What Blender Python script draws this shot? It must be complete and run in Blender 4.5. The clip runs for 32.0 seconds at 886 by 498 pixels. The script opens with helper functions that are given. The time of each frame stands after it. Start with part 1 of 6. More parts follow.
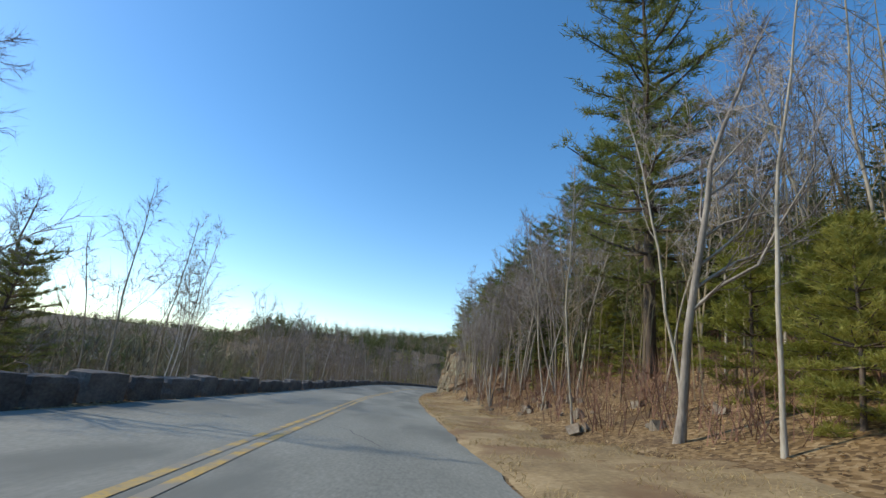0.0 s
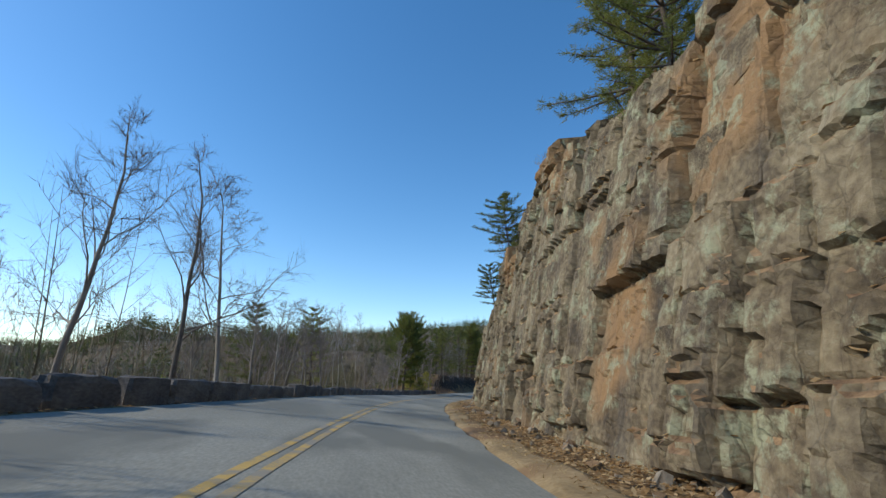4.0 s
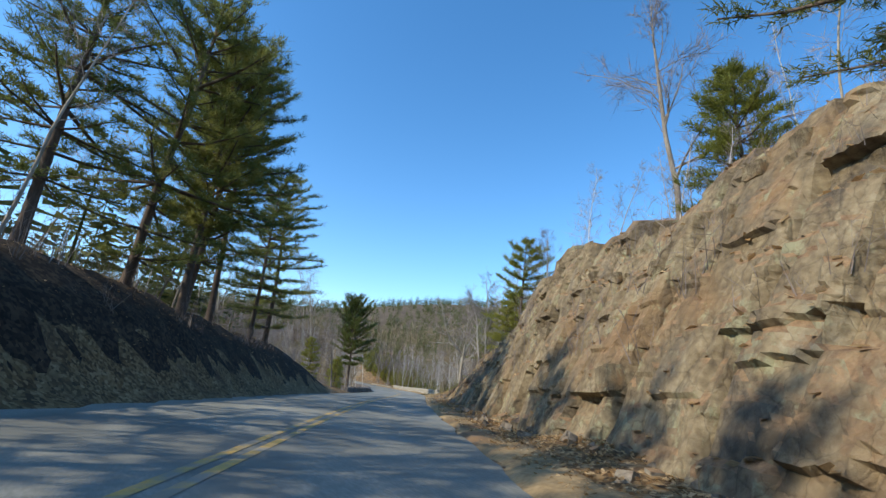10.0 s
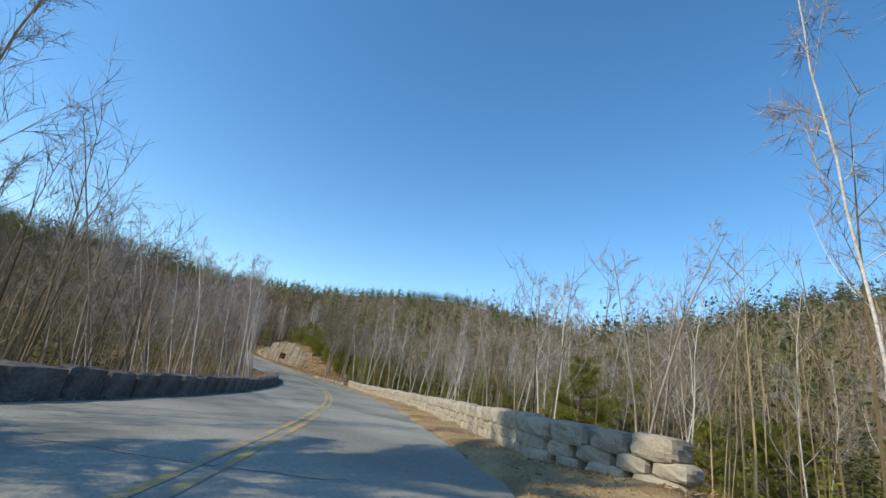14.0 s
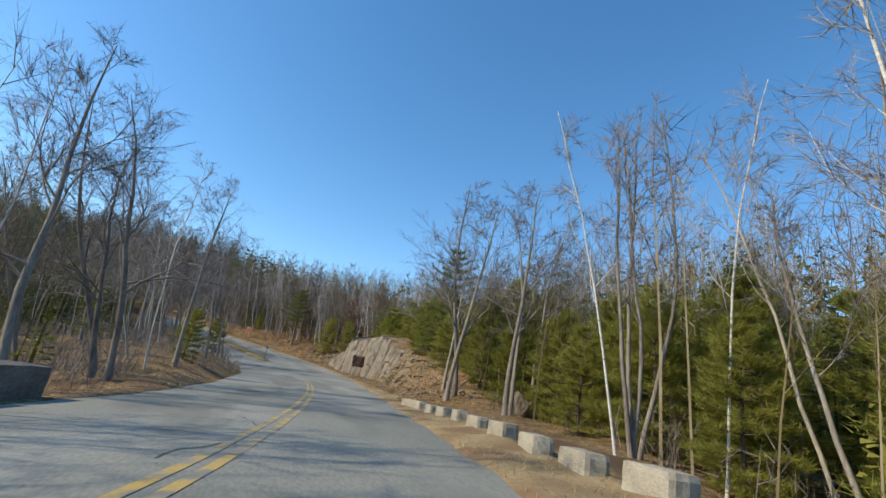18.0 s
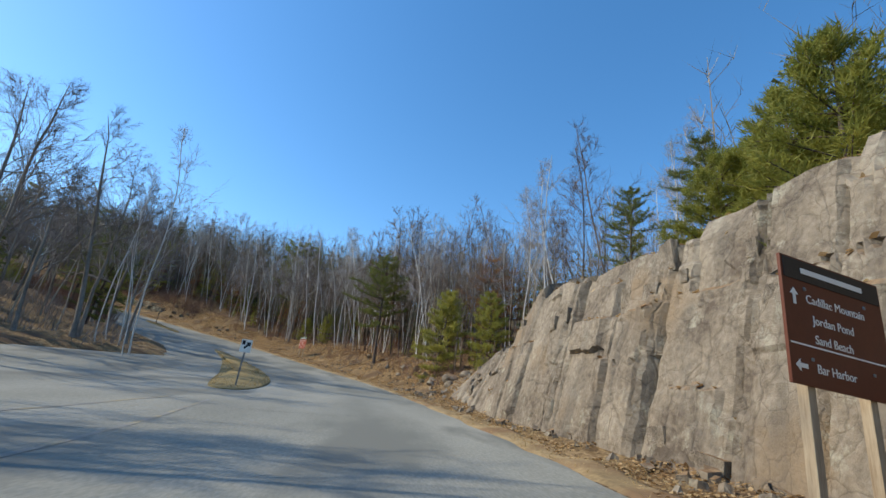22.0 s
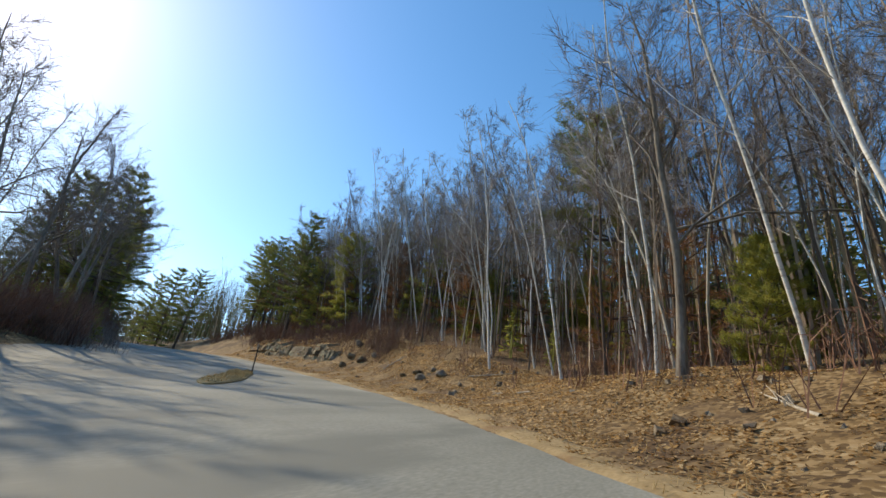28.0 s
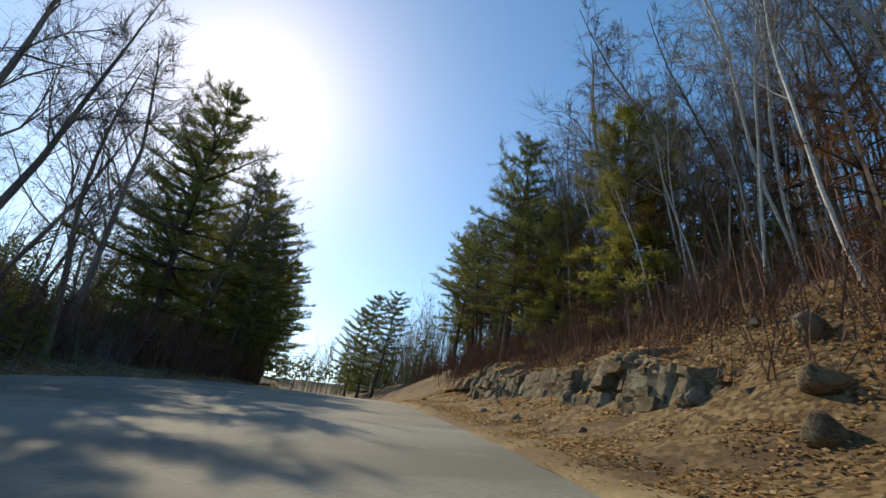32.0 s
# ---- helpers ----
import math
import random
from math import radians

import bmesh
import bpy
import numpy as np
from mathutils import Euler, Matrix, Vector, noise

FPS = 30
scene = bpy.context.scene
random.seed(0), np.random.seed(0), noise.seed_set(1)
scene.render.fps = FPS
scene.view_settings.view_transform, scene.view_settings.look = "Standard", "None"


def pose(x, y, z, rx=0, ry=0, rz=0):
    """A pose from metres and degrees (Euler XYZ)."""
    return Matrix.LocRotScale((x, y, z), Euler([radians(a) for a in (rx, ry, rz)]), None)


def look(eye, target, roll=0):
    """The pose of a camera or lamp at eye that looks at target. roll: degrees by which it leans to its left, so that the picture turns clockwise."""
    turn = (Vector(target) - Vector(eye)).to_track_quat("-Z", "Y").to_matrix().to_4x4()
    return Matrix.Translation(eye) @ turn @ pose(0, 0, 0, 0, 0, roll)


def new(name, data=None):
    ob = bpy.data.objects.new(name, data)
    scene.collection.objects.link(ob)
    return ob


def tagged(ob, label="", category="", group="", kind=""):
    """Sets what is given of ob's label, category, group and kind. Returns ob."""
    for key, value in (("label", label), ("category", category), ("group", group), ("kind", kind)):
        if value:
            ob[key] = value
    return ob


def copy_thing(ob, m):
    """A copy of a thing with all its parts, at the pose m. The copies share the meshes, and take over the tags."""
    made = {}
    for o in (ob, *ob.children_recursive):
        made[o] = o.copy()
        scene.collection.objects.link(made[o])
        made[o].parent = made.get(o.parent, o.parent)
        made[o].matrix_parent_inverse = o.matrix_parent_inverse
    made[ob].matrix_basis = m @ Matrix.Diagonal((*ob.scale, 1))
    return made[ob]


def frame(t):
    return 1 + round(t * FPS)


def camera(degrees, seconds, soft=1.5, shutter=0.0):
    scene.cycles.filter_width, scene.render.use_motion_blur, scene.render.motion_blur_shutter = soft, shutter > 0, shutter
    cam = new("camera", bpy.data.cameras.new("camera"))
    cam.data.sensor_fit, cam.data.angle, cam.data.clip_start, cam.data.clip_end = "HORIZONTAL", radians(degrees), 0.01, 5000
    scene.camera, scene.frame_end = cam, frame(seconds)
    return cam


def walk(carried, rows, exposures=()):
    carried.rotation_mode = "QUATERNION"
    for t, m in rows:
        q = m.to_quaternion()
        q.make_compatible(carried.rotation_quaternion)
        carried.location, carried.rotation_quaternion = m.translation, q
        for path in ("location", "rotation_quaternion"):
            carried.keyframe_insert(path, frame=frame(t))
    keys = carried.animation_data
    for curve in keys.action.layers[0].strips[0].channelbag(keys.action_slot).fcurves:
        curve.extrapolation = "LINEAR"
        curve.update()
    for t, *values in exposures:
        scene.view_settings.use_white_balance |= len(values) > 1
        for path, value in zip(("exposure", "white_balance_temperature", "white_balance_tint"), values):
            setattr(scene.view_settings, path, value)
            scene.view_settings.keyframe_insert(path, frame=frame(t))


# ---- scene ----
cam = camera(86.0, 32.0)
PATH = [
    (0, (0.000, 0.000, 0.892), (-0.051, 1.935, 1.395), 6.0),
    (0.5, (-1.004, 9.445, 0.522), (-1.030, 11.382, 1.020), 5.4),
    (1, (-1.925, 18.820, 0.152), (-1.930, 20.757, 0.648), 4.4),
    (1.5, (-2.764, 28.124, -0.171), (-2.743, 30.057, 0.341), 4.0),
    (2, (-3.459, 37.362, -0.431), (-3.392, 39.292, 0.089), 3.5),
    (2.5, (-3.962, 46.533, -0.688), (-3.849, 48.464, -0.177), 3.0),
    (3, (-4.263, 55.634, -0.928), (-4.102, 57.558, -0.404), 2.8),
    (3.5, (-4.317, 64.662, -1.111), (-4.087, 66.576, -0.579), 2.3),
    (4, (-4.082, 73.608, -1.268), (-3.780, 75.513, -0.739), 1.4),
    (4.5, (-3.516, 82.460, -1.416), (-3.135, 84.350, -0.882), 1.6),
    (6.5, (2.154, 116.129, -2.228), (2.848, 117.935, -1.721), 2.1),
    (7, (4.331, 124.069, -2.474), (5.079, 125.851, -1.959), 2.7),
    (7.5, (6.760, 131.883, -2.655), (7.558, 133.635, -2.114), 3.3),
    (8, (9.403, 139.574, -2.751), (10.246, 141.301, -2.196), 2.8),
    (8.5, (12.235, 147.142, -2.803), (13.117, 148.847, -2.240), 3.9),
    (9, (15.261, 154.578, -2.833), (16.173, 156.264, -2.260), 5.3),
    (9.5, (18.428, 161.899, -2.840), (19.358, 163.571, -2.259), 6.0),
    (10, (21.680, 169.125, -2.864), (22.631, 170.790, -2.296), 6.4),
    (10.5, (25.010, 176.272, -2.891), (25.981, 177.921, -2.309), 6.6),
    (11, (28.468, 183.329, -2.895), (29.481, 184.953, -2.313), 6.9),
    (11.5, (32.083, 190.278, -2.877), (33.117, 191.884, -2.282), 7.9),
    (12, (35.802, 197.142, -2.865), (36.854, 198.741, -2.283), 8.3),
    (12.5, (39.591, 203.938, -2.881), (40.657, 205.527, -2.299), 8.5),
    (13, (43.402, 210.692, -2.899), (44.463, 212.285, -2.320), 8.3),
    (13.5, (47.176, 217.437, -2.902), (48.213, 219.042, -2.312), 9.6),
    (15.5, (60.565, 244.697, -3.004), (61.423, 246.410, -2.432), 10.2),
    (16, (63.344, 251.561, -3.042), (64.131, 253.304, -2.457), 10.1),
    (16.5, (65.808, 258.395, -3.027), (66.534, 260.160, -2.428), 10.0),
    (17, (67.993, 265.176, -2.994), (68.660, 266.965, -2.397), 10.3),
    (17.5, (69.943, 271.882, -2.969), (70.575, 273.684, -2.373), 9.6),
    (18, (71.688, 278.500, -2.927), (72.267, 280.316, -2.323), 9.5),
    (18.5, (73.185, 285.033, -2.875), (73.701, 286.870, -2.275), 8.6),
    (19, (74.387, 291.464, -2.788), (74.825, 293.314, -2.166), 8.3),
    (19.5, (75.304, 297.759, -2.646), (75.670, 299.620, -2.011), 8.7),
    (20, (75.991, 303.901, -2.459), (76.301, 305.766, -1.805), 9.2),
    (20.5, (76.501, 309.879, -2.241), (76.769, 311.748, -1.581), 9.1),
    (21, (76.847, 315.688, -2.011), (77.069, 317.562, -1.346), 8.5),
    (21.5, (77.047, 321.307, -1.785), (77.233, 323.186, -1.124), 8.5),
    (22, (77.126, 326.714, -1.556), (77.265, 328.593, -0.884), 8.4),
    (22.5, (77.054, 331.906, -1.305), (77.130, 333.784, -0.624), 7.9),
    (23, (76.809, 336.877, -1.058), (76.805, 338.759, -0.382), 8.6),
    (23.5, (76.378, 341.669, -0.795), (76.282, 343.539, -0.091), 9.7),
    (24, (75.763, 346.322, -0.476), (75.594, 348.177, 0.253), 10.1),
    (24.5, (74.997, 350.833, -0.120), (74.762, 352.675, 0.622), 10.3),
    (25, (74.072, 355.194, 0.263), (73.749, 357.017, 1.020), 10.0),
    (25.5, (72.951, 359.388, 0.664), (72.528, 361.187, 1.427), 9.5),
    (27.5, (66.512, 374.218, 2.358), (65.677, 375.859, 3.139), 7.0),
    (28, (64.497, 377.404, 2.794), (63.564, 378.987, 3.583), 7.5),
    (28.5, (62.359, 380.381, 3.242), (61.339, 381.901, 4.049), 8.1),
    (29, (60.138, 383.166, 3.703), (59.051, 384.632, 4.521), 8.7),
    (29.5, (57.847, 385.757, 4.170), (56.670, 387.147, 4.998), 9.4),
    (30, (55.479, 388.136, 4.637), (54.222, 389.450, 5.470), 9.5),
    (30.5, (53.057, 390.271, 5.097), (51.708, 391.485, 5.937), 10.0),
    (31, (50.611, 392.137, 5.541), (49.181, 393.255, 6.381), 10.1),
    (31.5, (48.170, 393.754, 5.944), (46.670, 394.792, 6.763), 10.0),
    (32, (45.774, 395.160, 6.313), (44.229, 396.126, 7.136), 9.9),
]
walk(cam, [(t, look(eye, target, roll)) for t, eye, target, roll in PATH],
     [(0, 0.36, 7200, 9), (2, 0.25, 7450, 9), (3, 0.38, 7700, 9), (4, 0.25, 7050, 9), (7, 0.45, 6850, 9), (9, 0.65, 6850, 9), (11, 0.82, 7300, 9), (12, 0.6, 7050, 9), (13, 0.58, 8050, 9), (16, 0.5, 6800, 9), (17, 0.6, 7650, 9), (18, 0.6, 7750, 9), (19, 0.8, 8650, 9), (21, 0.7, 7450, 9), (23, 0.68, 7350, 9), (25, 0.93, 7800, 9), (28, 0.72, 8250, 9), (30, 0.6, 8350, 9), (32, 0.35, 8750, 9)])

# ---- light ----
SUN_AZ, SUN_EL = 87.0, 35.5
world = bpy.data.worlds.new("sky")
scene.world = world
world.use_nodes = True
wn = world.node_tree.nodes
sky = wn.new("ShaderNodeTexSky")
sky.sky_type, sky.sun_disc = "NISHITA", False
sky.sun_elevation, sky.sun_rotation = radians(SUN_EL), radians(-SUN_AZ)
sky.altitude, sky.air_density, sky.dust_density, sky.ozone_density = 200, 0.85, 0.25, 1.3
wn["Background"].inputs["Strength"].default_value = 0.15
clear = wn.new("ShaderNodeHueSaturation")
clear.inputs["Value"].default_value = 1.3
clear.inputs["Hue"].default_value, clear.inputs["Saturation"].default_value = 0.5, 1.32
world.node_tree.links.new(sky.outputs["Color"], clear.inputs["Color"])
world.node_tree.links.new(clear.outputs["Color"], wn["Background"].inputs["Color"])
sun = new("sun", bpy.data.lights.new("sun", "SUN"))
sun.data.energy, sun.data.angle, sun.data.color = 2.8, radians(0.55), (1.0, 0.93, 0.82)
sun_way = Vector((-math.sin(radians(SUN_AZ)) * math.cos(radians(SUN_EL)), math.cos(radians(SUN_AZ)) * math.cos(radians(SUN_EL)), math.sin(radians(SUN_EL))))
sun.matrix_world = look(sun_way * 300, (0, 0, 0))


# ---- materials ----
def material(name, stops, scale=4.0, fine=40.0, rough=0.85, bump=0.3, depth=0.02, stretch=(1, 1, 1), per_object=0.0, wear=None, per_island=0.0, thin=0.0, flakes=0.0):
    """Two scales of noise through a colour ramp, with fine relief. wear: (colour, amount, scale) of blotches laid over it."""
    m = bpy.data.materials.new(name)
    m.use_nodes = True
    n, l = m.node_tree.nodes, m.node_tree.links
    bsdf = n["Principled BSDF"]
    bsdf.inputs["Roughness"].default_value = rough
    bsdf.inputs["Specular IOR Level"].default_value = 0.25
    geo = n.new("ShaderNodeTexCoord")
    mapping = n.new("ShaderNodeMapping")
    mapping.inputs["Scale"].default_value = stretch
    l.new(geo.outputs["Object"], mapping.inputs["Vector"])
    a, b = n.new("ShaderNodeTexNoise"), n.new("ShaderNodeTexNoise")
    a.inputs["Scale"].default_value, a.inputs["Detail"].default_value = scale, 4
    b.inputs["Scale"].default_value, b.inputs["Detail"].default_value = fine, 3
    for t in (a, b):
        l.new(mapping.outputs["Vector"], t.inputs["Vector"])
    mix = n.new("ShaderNodeMix")
    mix.inputs["Factor"].default_value = 0.4
    l.new(a.outputs["Fac"], mix.inputs["A"])
    l.new(b.outputs["Fac"], mix.inputs["B"])
    if flakes:
        leaf, grey = n.new("ShaderNodeTexVoronoi"), n.new("ShaderNodeRGBToBW")
        leaf.inputs["Scale"].default_value = flakes
        mix.inputs["Factor"].default_value = 0.58
        l.new(mapping.outputs["Vector"], leaf.inputs["Vector"])
        l.new(leaf.outputs["Color"], grey.inputs[0])
        l.new(grey.outputs[0], mix.inputs["B"])
    value = mix.outputs["Result"]
    if per_object or per_island:
        info = n.new("ShaderNodeNewGeometry" if per_island else "ShaderNodeObjectInfo")
        per_object = per_object or per_island
        add = n.new("ShaderNodeMath")
        add.operation = "MULTIPLY_ADD"
        add.inputs[1].default_value = per_object
        l.new(info.outputs["Random Per Island" if per_island else "Random"], add.inputs[0])
        l.new(value, add.inputs[2])
        sub = n.new("ShaderNodeMath")
        sub.operation = "SUBTRACT"
        sub.inputs[1].default_value = per_object / 2
        l.new(add.outputs[0], sub.inputs[0])
        value = sub.outputs[0]
    ramp = n.new("ShaderNodeValToRGB")
    while len(ramp.color_ramp.elements) < len(stops):
        ramp.color_ramp.elements.new(0.5)
    for e, (at, c) in zip(ramp.color_ramp.elements, stops):
        e.position, e.color = at, (*c, 1)
    l.new(value, ramp.inputs["Fac"])
    colour = ramp.outputs["Color"]
    if wear:
        w = n.new("ShaderNodeTexNoise")
        w.inputs["Scale"].default_value, w.inputs["Detail"].default_value = wear[2], 6
        l.new(mapping.outputs["Vector"], w.inputs["Vector"])
        wr = n.new("ShaderNodeMapRange")
        wr.inputs["From Min"].default_value, wr.inputs["From Max"].default_value = 0.62 - wear[1] * 0.4, 0.7 - wear[1] * 0.3
        l.new(w.outputs["Fac"], wr.inputs["Value"])
        over = n.new("ShaderNodeMix")
        over.data_type = "RGBA"
        l.new(wr.outputs["Result"], over.inputs["Factor"])
        l.new(colour, over.inputs["A"])
        over.inputs["B"].default_value = (*wear[0], 1)
        colour = over.outputs["Result"]
    l.new(colour, bsdf.inputs["Base Color"])
    if thin:
        back, both = n.new("ShaderNodeBsdfTranslucent"), n.new("ShaderNodeMixShader")
        l.new(colour, back.inputs["Color"])
        both.inputs["Fac"].default_value = thin
        l.new(bsdf.outputs[0], both.inputs[1])
        l.new(back.outputs[0], both.inputs[2])
        l.new(both.outputs[0], n["Material Output"].inputs["Surface"])
    if bump:
        bm = n.new("ShaderNodeBump")
        bm.inputs["Strength"].default_value, bm.inputs["Distance"].default_value = bump, depth
        l.new(mix.outputs["Result"], bm.inputs["Height"])
        l.new(bm.outputs["Normal"], bsdf.inputs["Normal"])
    return m


ASPHALT = material("asphalt", [(0.32, (0.155, 0.158, 0.133)), (0.5, (0.23, 0.233, 0.198)), (0.68, (0.325, 0.322, 0.275))], 0.35, 30, 0.85, 0.3, 0.012, (1, 0.3, 1), wear=((0.165, 0.169, 0.145), 0.3, 0.5))
TAR = material("tar", [(0.3, (0.08, 0.08, 0.078)), (0.7, (0.12, 0.12, 0.115))], 3, 30, 0.8, 0)
LINE = material("road_paint", [(0.35, (0.27, 0.24, 0.17)), (0.5, (0.47, 0.32, 0.1)), (0.8, (0.57, 0.38, 0.12))], 2.0, 25, 0.8, 0.1, 0.005, wear=((0.26, 0.24, 0.19), 0.42, 2.2))
WORNLINE = material("worn_road_paint", [(0.35, (0.23, 0.22, 0.19)), (0.6, (0.31, 0.27, 0.17))], 2.0, 25, 0.8, 0.1, 0.005, wear=((0.23, 0.228, 0.205), 0.5, 1.4))
WHITE = material("white_paint", [(0.3, (0.3, 0.3, 0.28)), (0.7, (0.6, 0.6, 0.57))], 2.0, 25, 0.8, 0.1, 0.005)
GROUND = material("forest_floor", [(0.3, (0.07, 0.042, 0.02)), (0.45, (0.15, 0.093, 0.04)), (0.6, (0.24, 0.158, 0.074)), (0.75, (0.32, 0.23, 0.125))], 1.3, 16, 0.95, 0.5, 0.03, wear=((0.1, 0.062, 0.034), 0.18, 0.4), flakes=13)
FARFLOOR = material("far_woodland_floor", [(0.3, (0.065, 0.05, 0.034)), (0.5, (0.115, 0.088, 0.058)), (0.75, (0.18, 0.14, 0.095))], 0.15, 2.5, 0.95, 0)
VERGE = material("dry_verge", [(0.3, (0.15, 0.105, 0.055)), (0.5, (0.27, 0.195, 0.1)), (0.7, (0.4, 0.3, 0.165))], 0.9, 14, 0.95, 0.6, 0.04, wear=((0.2, 0.125, 0.065), 0.25, 0.6))


def rock_material(name, stops, ochre, lichen, seed, bare=0.0):
    """Jointed granite: broad patches, ochre stains and lichen, narrow cracks as relief."""
    m = material(name, stops, 0.9, 9, 0.9, 0, per_object=0.06, wear=ochre)
    n, l = m.node_tree.nodes, m.node_tree.links
    bsdf = n["Principled BSDF"]
    co = n.new("ShaderNodeTexCoord")
    spots = n.new("ShaderNodeTexNoise")
    spots.inputs["Scale"].default_value, spots.inputs["Detail"].default_value, spots.inputs["Roughness"].default_value = 1.4, 6, 0.75
    l.new(co.outputs["Object"], spots.inputs["Vector"])
    reach = n.new("ShaderNodeMapRange")
    reach.inputs["From Min"].default_value, reach.inputs["From Max"].default_value = lichen[1], lichen[1] + 0.1
    l.new(spots.outputs["Fac"], reach.inputs["Value"])
    over = n.new("ShaderNodeMix")
    over.data_type = "RGBA"
    l.new(reach.outputs["Result"], over.inputs["Factor"])
    l.new(bsdf.inputs["Base Color"].links[0].from_socket, over.inputs["A"])
    over.inputs["B"].default_value = (*lichen[0], 1)
    warp = n.new("ShaderNodeTexNoise")
    warp.inputs["Scale"].default_value, warp.inputs["Detail"].default_value = 1.6, 4
    l.new(co.outputs["Object"], warp.inputs["Vector"])
    shift = n.new("ShaderNodeVectorMath")
    shift.operation = "MULTIPLY_ADD"
    shift.inputs[1].default_value = (0.5, 0.5, 0.5)
    l.new(warp.outputs["Color"], shift.inputs[0])
    l.new(co.outputs["Object"], shift.inputs[2])
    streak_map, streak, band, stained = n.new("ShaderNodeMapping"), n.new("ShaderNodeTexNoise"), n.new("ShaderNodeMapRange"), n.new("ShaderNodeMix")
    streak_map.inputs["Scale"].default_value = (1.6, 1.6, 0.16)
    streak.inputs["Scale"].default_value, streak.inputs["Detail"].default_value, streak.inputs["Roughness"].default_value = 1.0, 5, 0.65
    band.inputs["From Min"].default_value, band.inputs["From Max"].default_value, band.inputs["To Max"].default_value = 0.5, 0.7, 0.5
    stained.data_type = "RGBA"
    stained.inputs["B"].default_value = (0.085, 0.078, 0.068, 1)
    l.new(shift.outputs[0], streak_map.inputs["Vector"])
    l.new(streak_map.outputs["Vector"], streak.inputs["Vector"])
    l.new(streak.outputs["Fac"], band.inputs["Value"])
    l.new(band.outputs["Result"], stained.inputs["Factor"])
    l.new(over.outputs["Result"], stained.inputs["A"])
    height = None
    dark = stained.outputs["Result"]
    for scale, stretch, deep, cut in ((0.8, (1.3, 1.3, 0.5), 0.04, 1.5), (2.8, (1, 1, 0.7), 0.05, 0.5)):
        mp = n.new("ShaderNodeMapping")
        mp.inputs["Scale"].default_value, mp.inputs["Rotation"].default_value = stretch, (0.12, 0.1, 0.3 + seed)
        l.new(shift.outputs[0], mp.inputs["Vector"])
        vor = n.new("ShaderNodeTexVoronoi")
        vor.feature = "DISTANCE_TO_EDGE"
        vor.inputs["Scale"].default_value, vor.inputs["Randomness"].default_value = scale, 0.6
        l.new(mp.outputs["Vector"], vor.inputs["Vector"])
        rise = n.new("ShaderNodeMapRange")
        rise.inputs["From Max"].default_value, rise.inputs["To Max"].default_value = deep, deep * cut
        l.new(vor.outputs["Distance"], rise.inputs["Value"])
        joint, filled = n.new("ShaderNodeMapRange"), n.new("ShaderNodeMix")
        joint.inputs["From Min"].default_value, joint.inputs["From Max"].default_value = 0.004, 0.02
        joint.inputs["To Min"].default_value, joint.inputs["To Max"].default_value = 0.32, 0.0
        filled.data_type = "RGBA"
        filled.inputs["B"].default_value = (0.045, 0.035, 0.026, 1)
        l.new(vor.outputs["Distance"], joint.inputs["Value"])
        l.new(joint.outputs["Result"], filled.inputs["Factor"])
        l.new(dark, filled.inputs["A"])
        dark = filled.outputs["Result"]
        if height is None:
            height = rise.outputs["Result"]
        else:
            add = n.new("ShaderNodeMath")
            l.new(height, add.inputs[0])
            l.new(rise.outputs["Result"], add.inputs[1])
            height = add.outputs[0]
    grit = n.new("ShaderNodeTexNoise")
    grit.inputs["Scale"].default_value, grit.inputs["Detail"].default_value, grit.inputs["Roughness"].default_value = 5, 8, 0.7
    l.new(co.outputs["Object"], grit.inputs["Vector"])
    sum_ = n.new("ShaderNodeMath")
    sum_.operation = "MULTIPLY_ADD"
    sum_.inputs[1].default_value = 0.22
    l.new(grit.outputs["Fac"], sum_.inputs[0])
    l.new(height, sum_.inputs[2])
    bump = n.new("ShaderNodeBump")
    bump.inputs["Strength"].default_value, bump.inputs["Distance"].default_value = 0.8, 0.3
    l.new(sum_.outputs[0], bump.inputs["Height"])
    l.new(bump.outputs["Normal"], bsdf.inputs["Normal"])
    way = n.new("ShaderNodeNewGeometry")
    split = n.new("ShaderNodeSeparateXYZ")
    l.new(way.outputs["True Normal"], split.inputs[0])
    lie = n.new("ShaderNodeMath")
    lie.operation = "MULTIPLY_ADD"
    lie.inputs[1].default_value = 0.5
    l.new(spots.outputs["Fac"], lie.inputs[0])
    l.new(split.outputs["Z"], lie.inputs[2])
    soil = n.new("ShaderNodeMapRange")
    soil.inputs["From Min"].default_value, soil.inputs["From Max"].default_value = 0.86 + bare, 1.0 + bare
    l.new(lie.outputs[0], soil.inputs["Value"])
    litter = n.new("ShaderNodeValToRGB")
    litter.color_ramp.elements[0].position, litter.color_ramp.elements[0].color = 0.35, (0.12, 0.07, 0.04, 1)
    litter.color_ramp.elements[1].position, litter.color_ramp.elements[1].color = 0.7, (0.36, 0.24, 0.13, 1)
    l.new(grit.outputs["Fac"], litter.inputs["Fac"])
    earth = n.new("ShaderNodeMix")
    earth.data_type = "RGBA"
    l.new(soil.outputs["Result"], earth.inputs["Factor"])
    l.new(dark, earth.inputs["A"])
    l.new(litter.outputs["Color"], earth.inputs["B"])
    l.new(earth.outputs["Result"], bsdf.inputs["Base Color"])
    return m


